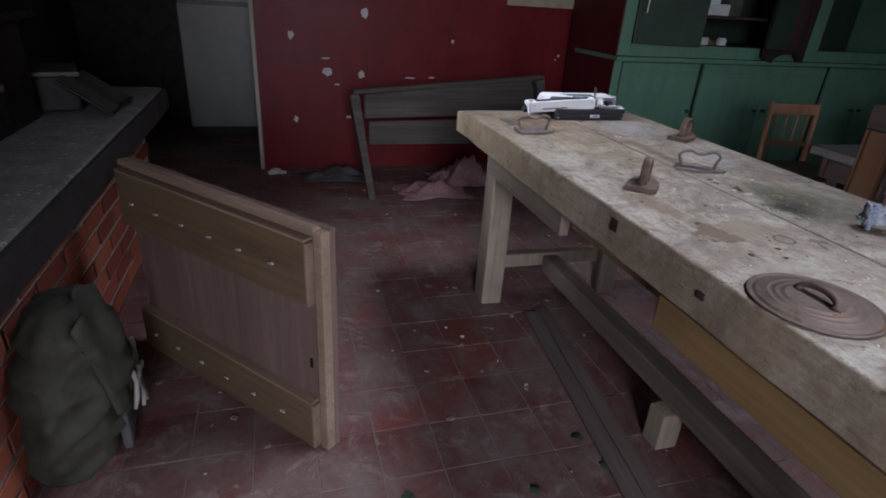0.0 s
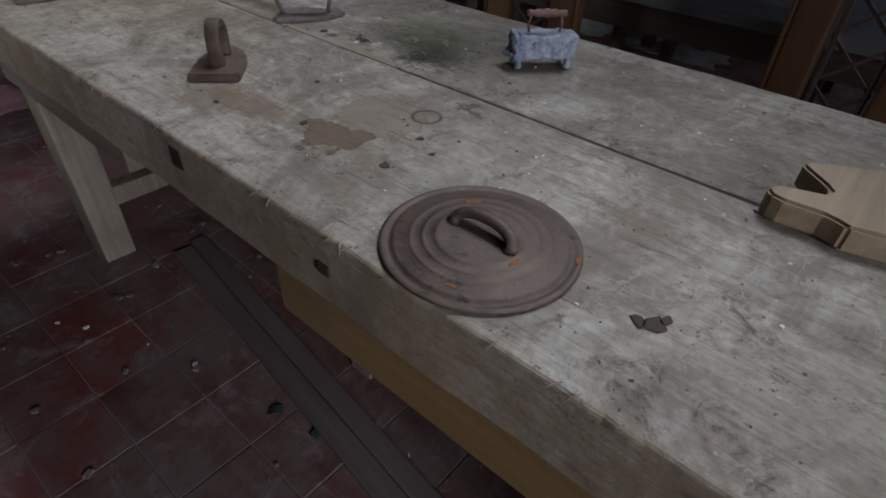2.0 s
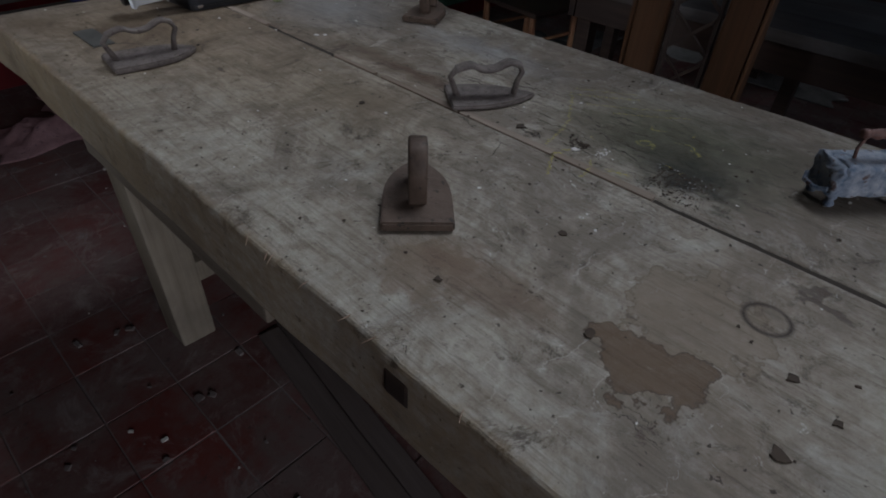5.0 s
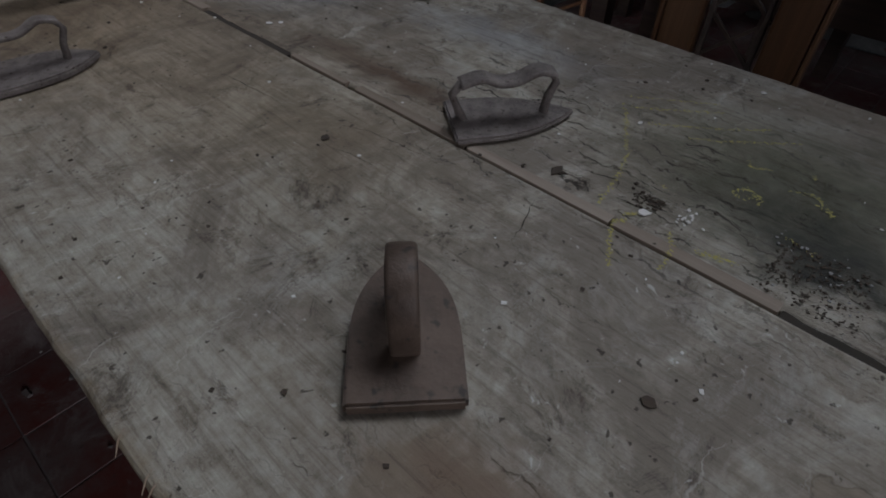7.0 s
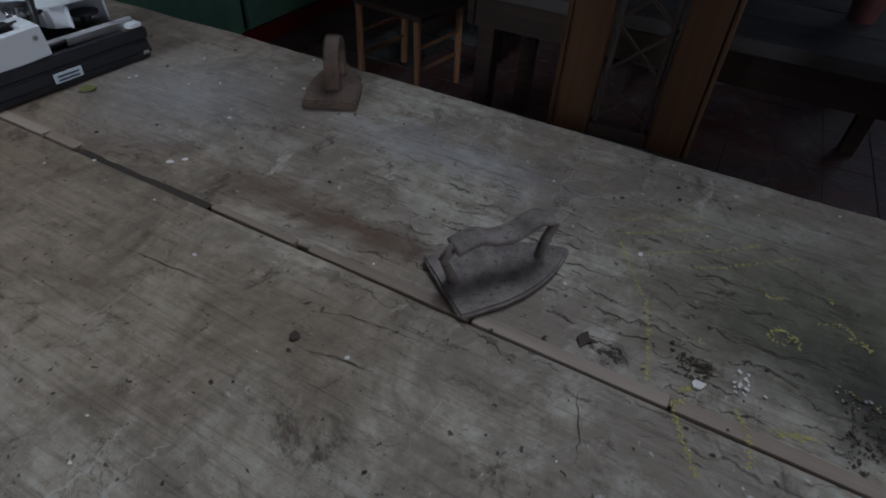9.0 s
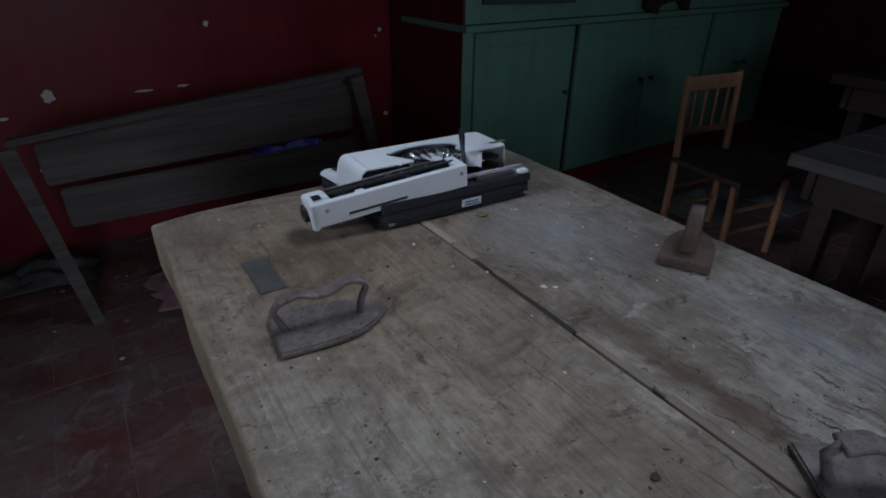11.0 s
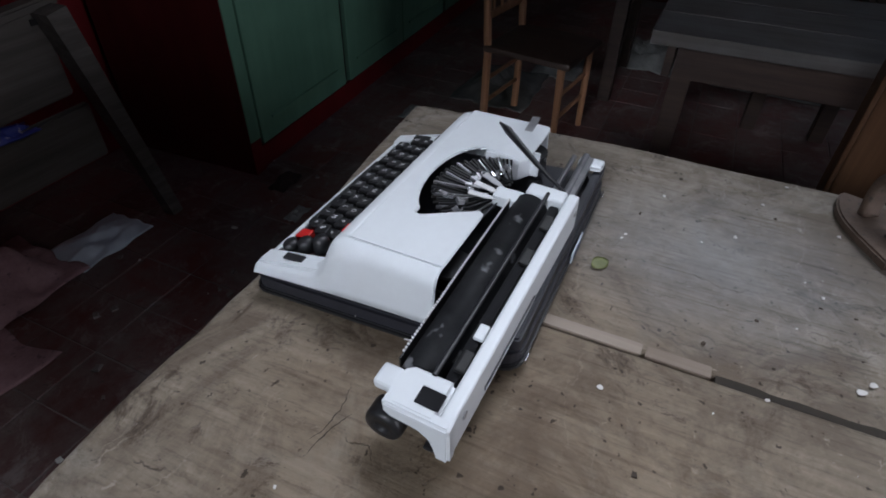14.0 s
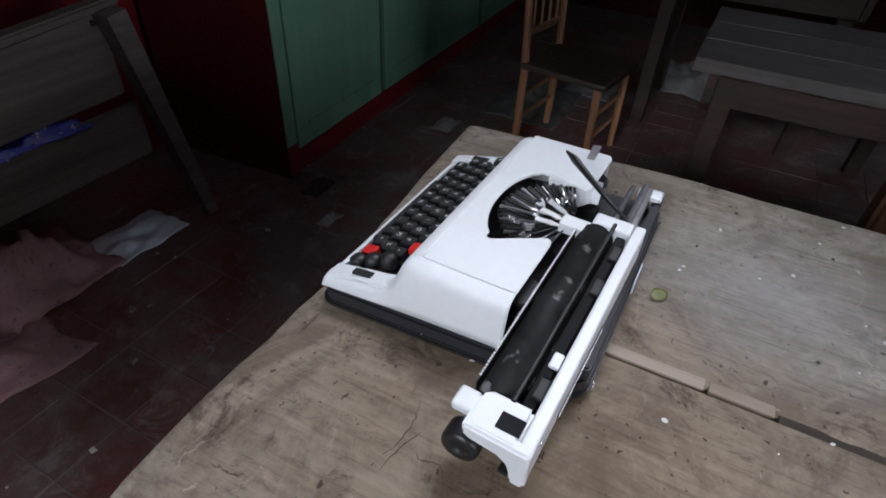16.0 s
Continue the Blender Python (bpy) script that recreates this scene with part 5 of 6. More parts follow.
# ---- small enamel box iron on feet ----
def box_iron():
    t = thing("enamel_box_iron", pose(0.577, 1.815, TOP + 0.001, 0, 0, -43), "small flaking blue enamel box on knob feet", "iron")
    for x in (-0.043, 0.043):
        for y in (-0.017, 0.017):
            foot = lathe([(0, 0), (0.005, 0), (0.007, 0.004), (0.0042, 0.008), (0.0062, 0.013), (0.0045, 0.019), (0, 0.019)], 12)
            foot.transform(Matrix.Translation((x, y, 0)))
            part("foot", foot, M_TIN, t, "grimy turned foot", smooth=True)
    bm = box(-0.054, -0.024, 0.017, 0.054, 0.024, 0.056, 0.006, segments=3, cuts=12, rough=0.0035)
    bmesh.ops.subdivide_edges(bm, edges=bm.edges[:], cuts=2, use_grid_fill=True)
    for v in bm.verts:
        c = v.co.copy()
        torn = max(0.0, min(1.0, (-0.036 - c.x) / 0.018))
        v.co += noise.noise_vector(c * 55) * 0.0028 + noise.noise_vector(c * 160) * (0.0014 + 0.006 * torn)
    part("body", bm, M_TIN, t, "flaking blue enamel body with a torn end", smooth=True)
    part("lip", tube([(-0.056, 0.02, 0.024), (-0.064, 0.01, 0.020), (-0.064, -0.01, 0.020), (-0.056, -0.02, 0.024)], 0.003), M_TIN, t)
    for x in (-0.026, 0.026):
        part("handle_wire", tube([(x, 0, 0.055), (x * 1.12, 0, 0.068), (x * 0.95, 0, 0.084)], 0.0021, 6), M_COPPER, t)
    prof = [(0, -0.034), (0.005, -0.034), (0.006, -0.027), (0.0042, -0.022), (0.0072, -0.014), (0.0052, -0.007), (0.0085, 0.0), (0.0052, 0.007), (0.0072, 0.014), (0.0042, 0.022), (0.006, 0.027), (0.005, 0.034), (0, 0.034)]
    grip = lathe(prof, 14)
    grip.transform(Matrix.Translation((0, 0, 0.086)) @ pose(0, 0, 0, 0, 90, 0))
    part("grip", grip, M_COPPER, t, "turned reddish grip", smooth=True)


box_iron()


# ---- chopping board ----
def chopping_board():
    c = thing("chopping_board", pose(0, 0, TOP + 0.001), "thick worn wooden chopping board with a stub handle", "board")
    out = [(0.350, 1.300), (0.352, 1.292), (0.386, 1.162), (0.392, 1.157), (0.402, 1.157), (0.535, 1.238), (0.540, 1.247), (0.536, 1.256), (0.472, 1.364), (0.464, 1.370), (0.456, 1.367),
           (0.428, 1.338), (0.416, 1.330), (0.404, 1.334), (0.392, 1.368), (0.385, 1.381), (0.372, 1.386), (0.361, 1.379), (0.357, 1.364), (0.360, 1.325), (0.356, 1.312)]
    part("blade", prism(out, 0.0, 0.031, 0.0035, 4), M_CUTTING, c)
    part("stain", prism([(0.485, 1.232), (0.492, 1.224), (0.505, 1.231), (0.524, 1.244), (0.518, 1.252), (0.500, 1.243)], 0.0309, 0.0314, 0.0001, 1), M_RAIL, c, "dark worn band across the board")


chopping_board()


def ladle():
    l = thing("iron_ladle", pose(0.66, 1.16, TOP + 0.001, 0, 0, -62), "small black iron spoon on the table", "spoon")
    bowl = lathe([(0, 0.0), (0.018, 0.001), (0.026, 0.007), (0.028, 0.013), (0.0255, 0.013), (0.017, 0.004), (0, 0.003)], 20, 1.3, 1.0)
    part("bowl", bowl, M_CASTIRON, l, smooth=True)
    part("stem", tube([(0.03, 0, 0.011), (0.09, 0.004, 0.012), (0.17, 0.0, 0.006)], [0.004, 0.0035, 0.005], 8, 1.4), M_CASTIRON, l)


ladle()

leaf = sheet(8, 6, lambda u, v: Vector(((u - 0.5) * 0.022, (v - 0.5) * 0.016 * math.sin(math.pi * min(max(u, 0.03), 0.97)) ** 0.6, 0.0015 + 0.003 * math.sin(math.pi * u) * (v - 0.3))))
leaf = thicken(leaf, 0.0006)
leaf.transform(pose(0.492, 2.935, TOP + 0.001, 0, 0, -30))
tagged(finish("fallen_leaf", leaf, M_DRYLEAF, smooth=True), "small yellow-green leaf on the table", "leaf")

# ---- typewriter ----
def rounded(x0, y0, x1, y1, r, n=5):
    pts = []
    for cx, cy, a0 in ((x1 - r, y1 - r, 0), (x0 + r, y1 - r, 90), (x0 + r, y0 + r, 180), (x1 - r, y0 + r, 270)):
        pts += [(cx + r * math.cos(radians(a0 + 90 * k / n)), cy + r * math.sin(radians(a0 + 90 * k / n))) for k in range(n + 1)]
    return pts


def glyph(text, size, m, material, parent):
    cu = bpy.data.curves.new("letter", "FONT")
    cu.body, cu.size, cu.align_x, cu.align_y, cu.extrude, cu.resolution_u = text, size, "CENTER", "CENTER", 0.0001, 2
    tmp = bpy.data.objects.new("letter", cu)
    me = bpy.data.meshes.new_from_object(tmp)
    bpy.data.objects.remove(tmp)
    me.materials.append(material)
    ob = new("letter", me)
    ob.parent = parent
    ob.matrix_local = m
    return ob


def typewriter():
    """Local frame: x along the carriage, y from the back (0) to the keyboard's front edge, z from the table."""
    W, D = 0.314, 0.282
    t = thing("typewriter", pose(0.3135, 2.967, TOP + 0.001, 0, 0, -0.8), "white portable typewriter with black keys, carriage pushed aside", "typewriter")
    part("base_tray", prism(rounded(0, 0, W, D, 0.018), 0.0, 0.026, 0.003), M_NAVY, t, "dark grey base tray")
    part("back_wall", prism(rounded(0.004, 0.002, W - 0.002, 0.012, 0.004), 0.0265, 0.042, 0.002), M_NAVY, t, "dark grey back wall")
    part("tray_rim", prism(rounded(-0.003, -0.002, W + 0.003, D + 0.003, 0.02), 0.004, 0.011, 0.002), M_BLACK, t, "black rubber lower rim")
    for x in (0.012, W - 0.022):
        part("clip", box(x, -0.004, 0.006, x + 0.010, -0.0022, 0.012, 0.001), M_BRIGHT, t, "bright metal clip")
    lab = part("label_plate", box(0.155, -0.0038, 0.009, 0.195, -0.0022, 0.022, 0.0005), M_LABEL, t, "pale blue label")
    for z in (0.0175, 0.0125):
        part("label_line", box(0.160, -0.0043, z - 0.0012, 0.190, -0.0039, z + 0.0012), M_INK, lab, "dark blue print line")
    # white cover: a profile swept along x, open towards the carriage with a fan-shaped mouth
    cx = 0.155
    fan = [(0.098, 0.0775), (0.106, 0.0785), (0.1085, 0.083), (0.104, 0.091), (0.094, 0.107), (0.084, 0.122), (0.0785, 0.131), (0.080, 0.1365)]
    fan += [(0.151 + 0.0705 * math.cos(radians(q)), 0.121 + 0.033 * math.sin(radians(q))) for q in range(152, -1, -8)]
    fan += [(0.2205, 0.112), (0.216, 0.096), (0.2135, 0.078), (0.216, 0.0735)]
    out = [(0.0195, 0.1715), (0.0195, 0.0795), (0.024, 0.079)] + fan + [(0.295, 0.0715), (0.303, 0.074), (0.304, 0.080), (W - 0.0105, 0.1715)]
    bm = prism(out, 0.0745, 0.0775, 0.0011, 2)
    def place(u, v):
        x = 0.0195 + (W - 0.030) * u
        a = radians(90 * v)
        y, z = 0.1705 + 0.022 * math.sin(a), 0.0552 + 0.022 * math.cos(a)
        end = max(0.0, 1 - (W - 0.010 - x) / 0.012)
        return Vector((x, y, z - 0.004 * end * end))
    roll = sheet(40, 10, place)
    for f in roll.faces:
        f.smooth = True
    skirt = sheet(40, 4, lambda u, v: Vector((0.0195 + (W - 0.030) * u, 0.1925 + 0.005 * v, 0.0552 - 0.0205 * v)))
    add(bm, thicken(roll, 0.0025))
    add(bm, thicken(skirt, 0.0025))
    part("cover", bm, M_WHITE, t, "glossy white cover")
    # left end: a broad rolled shoulder running down into the keyboard deck
    crest = [(0.0795, 0.0775), (0.1705, 0.0775), (0.178, 0.0764), (0.185, 0.0725), (0.190, 0.066), (0.1945, 0.0575), (0.199, 0.0505), (0.205, 0.0455), (0.214, 0.0425), (0.246, 0.0395), (0.2795, 0.0355)]

    def crest_at(y):
        for (ya, za), (yb, zb) in zip(crest, crest[1:]):
            if y <= yb:
                return za + (zb - za) * (y - ya) / (yb - ya)
        return crest[-1][1]

    def shoulder(u, v):
        y = 0.0795 + 0.2 * v
        top = crest_at(y)
        r = min(0.0155, (top - 0.027) * 0.5)
        flat = max(0.0195, 0.004 + r)
        if u < 0.7:
            a = radians(90 * u / 0.7)
            return Vector((flat - (flat - 0.004) * math.sin(a), y, top - r * (1 - math.cos(a))))
        k = (u - 0.7) / 0.3
        return Vector((0.004 - 0.003 * k, y, (top - r) * (1 - k) + 0.0268 * k))
    part("rounded_shoulder", thicken(sheet(14, 60, shoulder), 0.0022), M_WHITE, t, "white rolled shoulder", smooth=True)
    out = [(0.279, 0.027), (0.279, 0.036), (0.246, 0.041), (0.205, 0.046), (0.189, 0.053), (0.182, 0.0625), (0.172, 0.0685), (0.075, 0.073), (0.072, 0.027)]
    bm = prism(out, W - 0.0125, W - 0.009, 0.0012)
    bm.transform(Matrix(((0, 0, 1, 0), (1, 0, 0, 0), (0, 1, 0, 0), (0, 0, 0, 1))))
    part("cover_side", bm, M_WHITE, t, "white side cheek")
    # keyboard surround
    for x0, x1 in ((0.0088, 0.030), (W - 0.030, W - 0.0128)):
        bm = prism([(0.2788, 0.0275), (0.2788, 0.0365), (0.246, 0.0405), (0.215, 0.043), (0.199, 0.045), (0.199, 0.0275)], x0, x1, 0.0012)
        bm.transform(Matrix(((0, 0, 1, 0), (1, 0, 0, 0), (0, 1, 0, 0), (0, 0, 0, 1))))
        p = part("deck", bm, M_WHITE, t, "white keyboard deck")
        part("slot", box((x0 + x1) / 2 - 0.004, 0.228, 0.0412, (x0 + x1) / 2 + 0.004, 0.250, 0.0432), M_BLACK, p, "black slot")
    part("front_lip", box(0.0305, 0.273, 0.027, W - 0.0305, 0.279, 0.033, 0.002), M_WHITE, t)
    part("key_bed", box(0.0305, 0.1985, 0.0265, W - 0.0305, 0.2725, 0.029), M_BLACK, t, "black key bed")
    part("ribbon_ledge", box(0.03, 0.1925, 0.044, W - 0.03, 0.1985, 0.0525, 0.001), M_BLACK, t, "black strip over the keys")
    rows = ("&234567890-", "AZERTYUIOP^", "QSDFGHJKLM%", "WXCVBN?./+ ")
    kb0, kb1 = 0.054, W - 0.026
    for r, chars in enumerate(rows):
        y = 0.2065 + 0.0175 * r
        z = 0.0475 - 0.0042 * r
        for k in range(11):
            x = kb1 - (k + 0.5 * (r % 2) * 0.9) * (kb1 - kb0) / 11 - 0.004
            red = (r == 0 and k == 10) or (r == 3 and k == 10)
            bm = prism(rounded(-0.0076, -0.0074, 0.0076, 0.0074, 0.0022, 3), -0.004, 0.0042, 0.0010, 1)
            key = part("key", bm, M_REDKEY if red else M_BLACK, t, "red plastic key" if red else "")
            key.matrix_local = pose(x, y, z, -9, 0, 0)
            if not red and chars[k] != " ":
                glyph(chars[k], 0.0076, pose(0, 0, 0.0048, 0, 0, 180), M_KEYLETTER, key)
            part("key_lever", box(-0.001, -0.002, -0.014, 0.001, 0.002, -0.0041), M_STEEL, key)
    part("space_bar", box(0.085, 0.2665, 0.0292, W - 0.085, 0.2728, 0.0365, 0.002), M_BLACK, t, "black space bar")
    for x, y, z in ((0.042, 0.262, 0.030), (0.043, 0.243, 0.034), (0.045, 0.225, 0.038)):
        bm = lathe([(0, 0), (0.0085, 0), (0.0085, 0.009), (0.006, 0.012), (0, 0.012)], 14)
        bm.transform(Matrix.Translation((x, y, z)))
        part("tab_button", bm, M_BLACK, t, smooth=True)
    # type basket: fan of bars on a dark bed, segment guide, ribbon vibrator
    part("basket_bed", box(0.06, 0.066, 0.030, 0.255, 0.150, 0.036), M_MATTE, t, "black type basket bed")
    random.seed(77)
    for k in range(43):
        a = radians(-78 + 152 * k / 42)
        r0, r1 = 0.016, 0.068 + 0.004 * (k % 2)
        x0, y0 = cx + 0.012 + r0 * math.sin(a), 0.074 + r0 * math.cos(a) * 0.6
        x1, y1 = cx + 0.002 + r1 * math.sin(a), 0.072 + r1 * math.cos(a) * 1.10
        lift = random.uniform(-0.003, 0.003)
        bar = part("type_bar", tube([(x0, y0, 0.067 + lift), ((x0 + x1) / 2, (y0 + y1) / 2, 0.064 + lift), (x1, y1, 0.0695)], [0.0010, 0.0012, 0.0017], 4), (M_BLACK, M_CASTIRON, M_BLACK, M_CASTIRON, M_STEEL)[k % 5], t)
        f = (0.78 if k < 18 else 0.45) + 0.16 * math.sin(k * 0.5) + random.uniform(-0.06, 0.06)
        m = pose(x0 + (x1 - x0) * f, y0 + (y1 - y0) * f, 0.066 + lift, random.uniform(-25, 25), random.uniform(-25, 25), -math.degrees(a))
        part("type_slug", box(-0.0018, -0.0035, 0, 0.0018, 0.0035, 0.0042, 0.0006, m), M_BRIGHT if k % 3 == 0 else M_STEEL, bar, "bright type slug")
    for k in range(3):
        bm = prism([(-0.0021, 0.0), (0.0021, 0.0), (0.0021, 0.010), (0.0038, 0.016), (0.0038, 0.034), (-0.0038, 0.034), (-0.0038, 0.016), (-0.0021, 0.010)], 0, 0.0012, 0.0003, 1)
        part("long_type_bar", bm, M_NAIL if k < 2 else M_TYPE, t, "pale flat type guide").matrix_local = pose(cx - 0.012 + 0.009 * k, 0.074, 0.0705, 9, 0, 12 - 17 * k)
    bm = prism([(0.2205, 0.1225), (0.2225, 0.1225), (0.2245, 0.098), (0.2290, 0.086), (0.2440, 0.076), (0.2440, 0.066), (0.2420, 0.066), (0.2418, 0.0748), (0.2270, 0.0848), (0.2225, 0.098)], 0.046, 0.0742, 0.0008, 1)
    part("basket_wall", bm, M_WHITE, t, "white wall beside the type basket")
    for x in (0.05, 0.275):
        bm = lathe([(0, 0), (0.020, 0), (0.020, 0.003), (0.008, 0.004), (0.008, 0.014), (0.020, 0.015), (0.020, 0.018), (0, 0.018)], 24)
        bm.transform(Matrix.Translation((x, 0.086, 0.040)))
        part("ribbon_spool", bm, M_BLACK, t)
    part("carriage_rail", rod((0.008, 0.026, 0.050), (W - 0.008, 0.026, 0.050), 0.004), M_STEEL, t, "steel carriage rail")
    part("carriage_rail", rod((0.008, 0.040, 0.046), (W - 0.008, 0.040, 0.046), 0.003), M_STEEL, t, "steel carriage rail")
    part("rack", box(0.20, 0.016, 0.043, W - 0.012, 0.022, 0.052, 0.0005), M_STEEL, t, "toothed steel rack")
    part("deck_end", box(W - 0.028, 0.003, 0.0425, W - 0.006, 0.032, 0.050, 0.006), M_WHITE, t, "white rounded deck end")
    # carriage, slid out past the left end, tilted to fit the camera's view; its own frame starts at the right end of
    # its back
    c1, L = 0.170, 0.277
    car = pose(c1, 0.003, 0.0440, 0, -4.2, 0) @ pose(0, 0, 0, 0, 0, -2.2)

    def carriage_part(name, bm, material, label="", smooth=False, parent=None):
        bm.transform(car)
        return part(name, bm, material, parent or t, label, smooth)

    b = carriage_part("carriage_back", box(-L, 0, 0, 0, 0.011, 0.0395, 0.003, segments=3), M_WHITE, "white carriage back")
    carriage_part("slot", box(-L + 0.058, -0.0012, 0.0105, -L + 0.160, -0.0002, 0.0135), M_BLACK, "narrow paper-guide slot", parent=b)
    carriage_part("slot_lip", box(-L + 0.058, -0.0016, 0.0093, -L + 0.160, -0.0001, 0.0104), M_STEEL, "bright slot lip", parent=b)
    for x in (-L + 0.024, -0.012):
        bm = lathe([(0, 0), (0.0034, 0), (0.0034, 0.001), (0, 0.0014)], 12)
        bm.transform(Matrix.Translation((x, -0.0001, 0.026)) @ pose(0, 0, 0, 90, 0, 0))
        carriage_part("screw", bm, M_STEEL, parent=b)
    # hooked outer cheek and the block with its window
    bm = prism([(0.0, -0.004), (0.012, -0.004), (0.0135, 0.007), (0.017, 0.018), (0.024, 0.0235), (0.046, 0.026), (0.052, 0.030), (0.052, 0.0405), (0.0, 0.0405)], -L - 0.0005, -L + 0.010, 0.0022, 3)
    bm.transform(Matrix(((0, 0, 1, 0), (1, 0, 0, 0), (0, 1, 0, 0), (0, 0, 0, 1))))
    carriage_part("end_cheek", bm, M_WHITE, "white hooked cheek")
    e = carriage_part("end_cap", prism([(-L + 0.0005, 0.0112), (-L + 0.036, 0.0112), (-L + 0.036, 0.044), (-L + 0.030, 0.052), (-L + 0.008, 0.052), (-L + 0.0005, 0.046)], 0.0275, 0.0412, 0.003, 3), M_WHITE, "white carriage end cap")
    carriage_part("window", box(-L + 0.009, 0.0125, 0.0410, -L + 0.023, 0.031, 0.0422, 0.0008), M_MATTE, "black square button", parent=e)
    carriage_part("end_ear", box(-L + 0.016, 0.0522, 0.0235, -L + 0.035, 0.070, 0.0325, 0.0035, segments=3), M_WHITE, "white lug beside the knob")
    carriage_part("end_cap", box(-0.019, 0.0112, 0.020, 0, 0.050, 0.0405, 0.004, segments=3), M_WHITE, "white carriage end cap")
    carriage_part("end_ear", box(-0.030, 0.0502, 0.022, -0.012, 0.080, 0.034, 0.003), M_WHITE, "white lug beside the basket")
    carriage_part("platen", rod((-L + 0.0365, 0.042, 0.0225), (-0.0195, 0.042, 0.0225), 0.0172, sides=40), M_RUBBER, "worn black rubber platen", smooth=True)
    carriage_part("paper_table", box(-L + 0.037, 0.0135, 0.010, -0.0195, 0.0235, 0.0345, 0.003), M_MATTE, "black paper table")
    for x, w, m, label in ((-L + 0.078, 0.015, M_WHITE, "small white paper stop"), (-L + 0.046, 0.020, M_CASTIRON, "dark steel feed plate"), (-0.11, 0.02, M_CASTIRON, "black feed roller"), (-0.06, 0.02, M_CASTIRON, "black feed roller")):
        carriage_part("paper_stop", box(x, 0.0115, 0.0348, x + w, 0.020, 0.0385, 0.0015), m, label)
    scale = carriage_part("paper_scale", box(-L + 0.040, 0.0605, 0.012, -0.024, 0.0618, 0.0335, 0.0004), M_BLACK, "black toothed paper scale")
    for k in range(62):
        x = -L + 0.046 + 0.0033 * k
        carriage_part("tooth", box(x, 0.0603, 0.0337, x + 0.0016, 0.0620, 0.0352), M_KEYLETTER, parent=scale)
    carriage_part("bail_bar", rod((-L + 0.034, 0.0285, 0.0405), (-0.012, 0.0285, 0.0405), 0.0020), M_BLACK)
    k = lathe([(0, 0), (0.0150, 0), (0.0155, 0.002), (0.0155, 0.015), (0.014, 0.018), (0.006, 0.0185), (0.0055, 0.0165), (0, 0.0165)], 32)
    k.transform(Matrix.Translation((-L + 0.0165, 0.053, 0.008)) @ pose(0, 0, 0, 0, -90, 0))
    carriage_part("platen_knob", k, M_BLACK, "black platen knob", smooth=True)
    carriage_part("platen_end", rod((-L + 0.0150, 0.052, 0.012), (-L + 0.0372, 0.044, 0.021), 0.006), M_STEEL)
    carriage_part("latch", box(-L + 0.002, 0.0135, -0.004, -L + 0.010, 0.022, 0.0005, 0.0015), M_BLACK, "black latch under the hook")
    # line-feed lever and the paper finger
    part("lever", tube([(c1 + 0.004, 0.020, 0.078), (c1 + 0.022, 0.055, 0.090), (c1 + 0.048, 0.098, 0.106), (c1 + 0.055, 0.110, 0.109)], [0.004, 0.006, 0.0095, 0.003], 8, 0.45), M_BLACK, t, "long black line-feed lever", smooth=True)
    part("finger", box(0.262, 0.074, 0.066, 0.325, 0.084, 0.0675, 0.0005, pose(0, 0, 0, 0, -2, 3)), M_STEEL, t, "clear grey paper finger")

    # lower the front along with the table end, which is bent to fit the view
    for ob in t.children_recursive:
        if ob.name.split(".")[0] in ("key", "letter", "key_lever"):
            continue
        for v in ob.data.vertices:
            w = min(1.0, max(0.0, (0.072 - v.co.z) / 0.03))
            v.co.z -= w * droop(0.30, v.co.y + 2.967)
    for ob in t.children:
        if ob.name.split(".")[0] == "key":
            ob.location.z -= droop(0.30, ob.location.y + 2.967)


typewriter()


# ---- chairs ----
def lattice_chair(m, label):
    """Wide honey-wood uprights, dark top rail, diamond lattice; back at x=0, seat towards -x."""
    c = thing("dining_chair", m, label, "chair", "lattice-back chairs")
    for y in (-0.165, 0.075):
        part("back_upright", box(-0.022, y, 0.40, 0.022, y + 0.09, 0.842, 0.008), M_CHAIR_LIGHT, c, "honey-coloured upright")
        part("back_upright_edge", box(-0.026, y + (0.091 if y > 0 else -0.012), 0.0, 0.026, y + (0.103 if y > 0 else -0.001), 0.842, 0.004), M_CHAIR_LIGHT, c)
    part("top_rail", box(-0.028, -0.185, 0.843, 0.028, 0.185, 0.935, 0.012), M_CHAIR_DARK, c, "dark stained top rail")
    part("low_rail", box(-0.018, -0.074, 0.43, 0.018, 0.074, 0.48, 0.004), M_CHAIR_DARK, c)
    for s in (-1, 1):
        for k in range(3):
            z = 0.49 + 0.118 * k
            part("lattice_bar", tube([(0.0, -0.068 * s, z), (0.0, 0.068 * s, z + 0.118)], 0.008, 4, 0.7), M_CHAIR_DARK, c)
        part("lattice_stile", box(-0.008, s * 0.06 - 0.006, 0.481, 0.008, s * 0.06 + 0.006, 0.842, 0.002), M_CHAIR_DARK, c)
    part("seat", box(-0.42, -0.20, 0.42, -0.03, 0.20, 0.455, 0.012), M_GREYCLOTH, c, "pale dusty seat pad")
    part("seat_frame", box(-0.41, -0.19, 0.36, -0.03, 0.19, 0.419, 0.006), M_CHAIR_DARK, c)
    for x in (-0.39, -0.05):
        for y in (-0.18, 0.145):
            part("leg", box(x, y, 0.0, x + 0.036, y + 0.036, 0.36, 0.005), M_CHAIR_DARK, c)
    return c


lattice_chair(pose(1.42, 2.365, 0, 0, 0, 3), "honey and dark wood chair with a lattice back beside the table")
lattice_chair(pose(1.42, 1.43, 0, 0, 0, -3), "honey and dark wood chair with a lattice back beside the table")


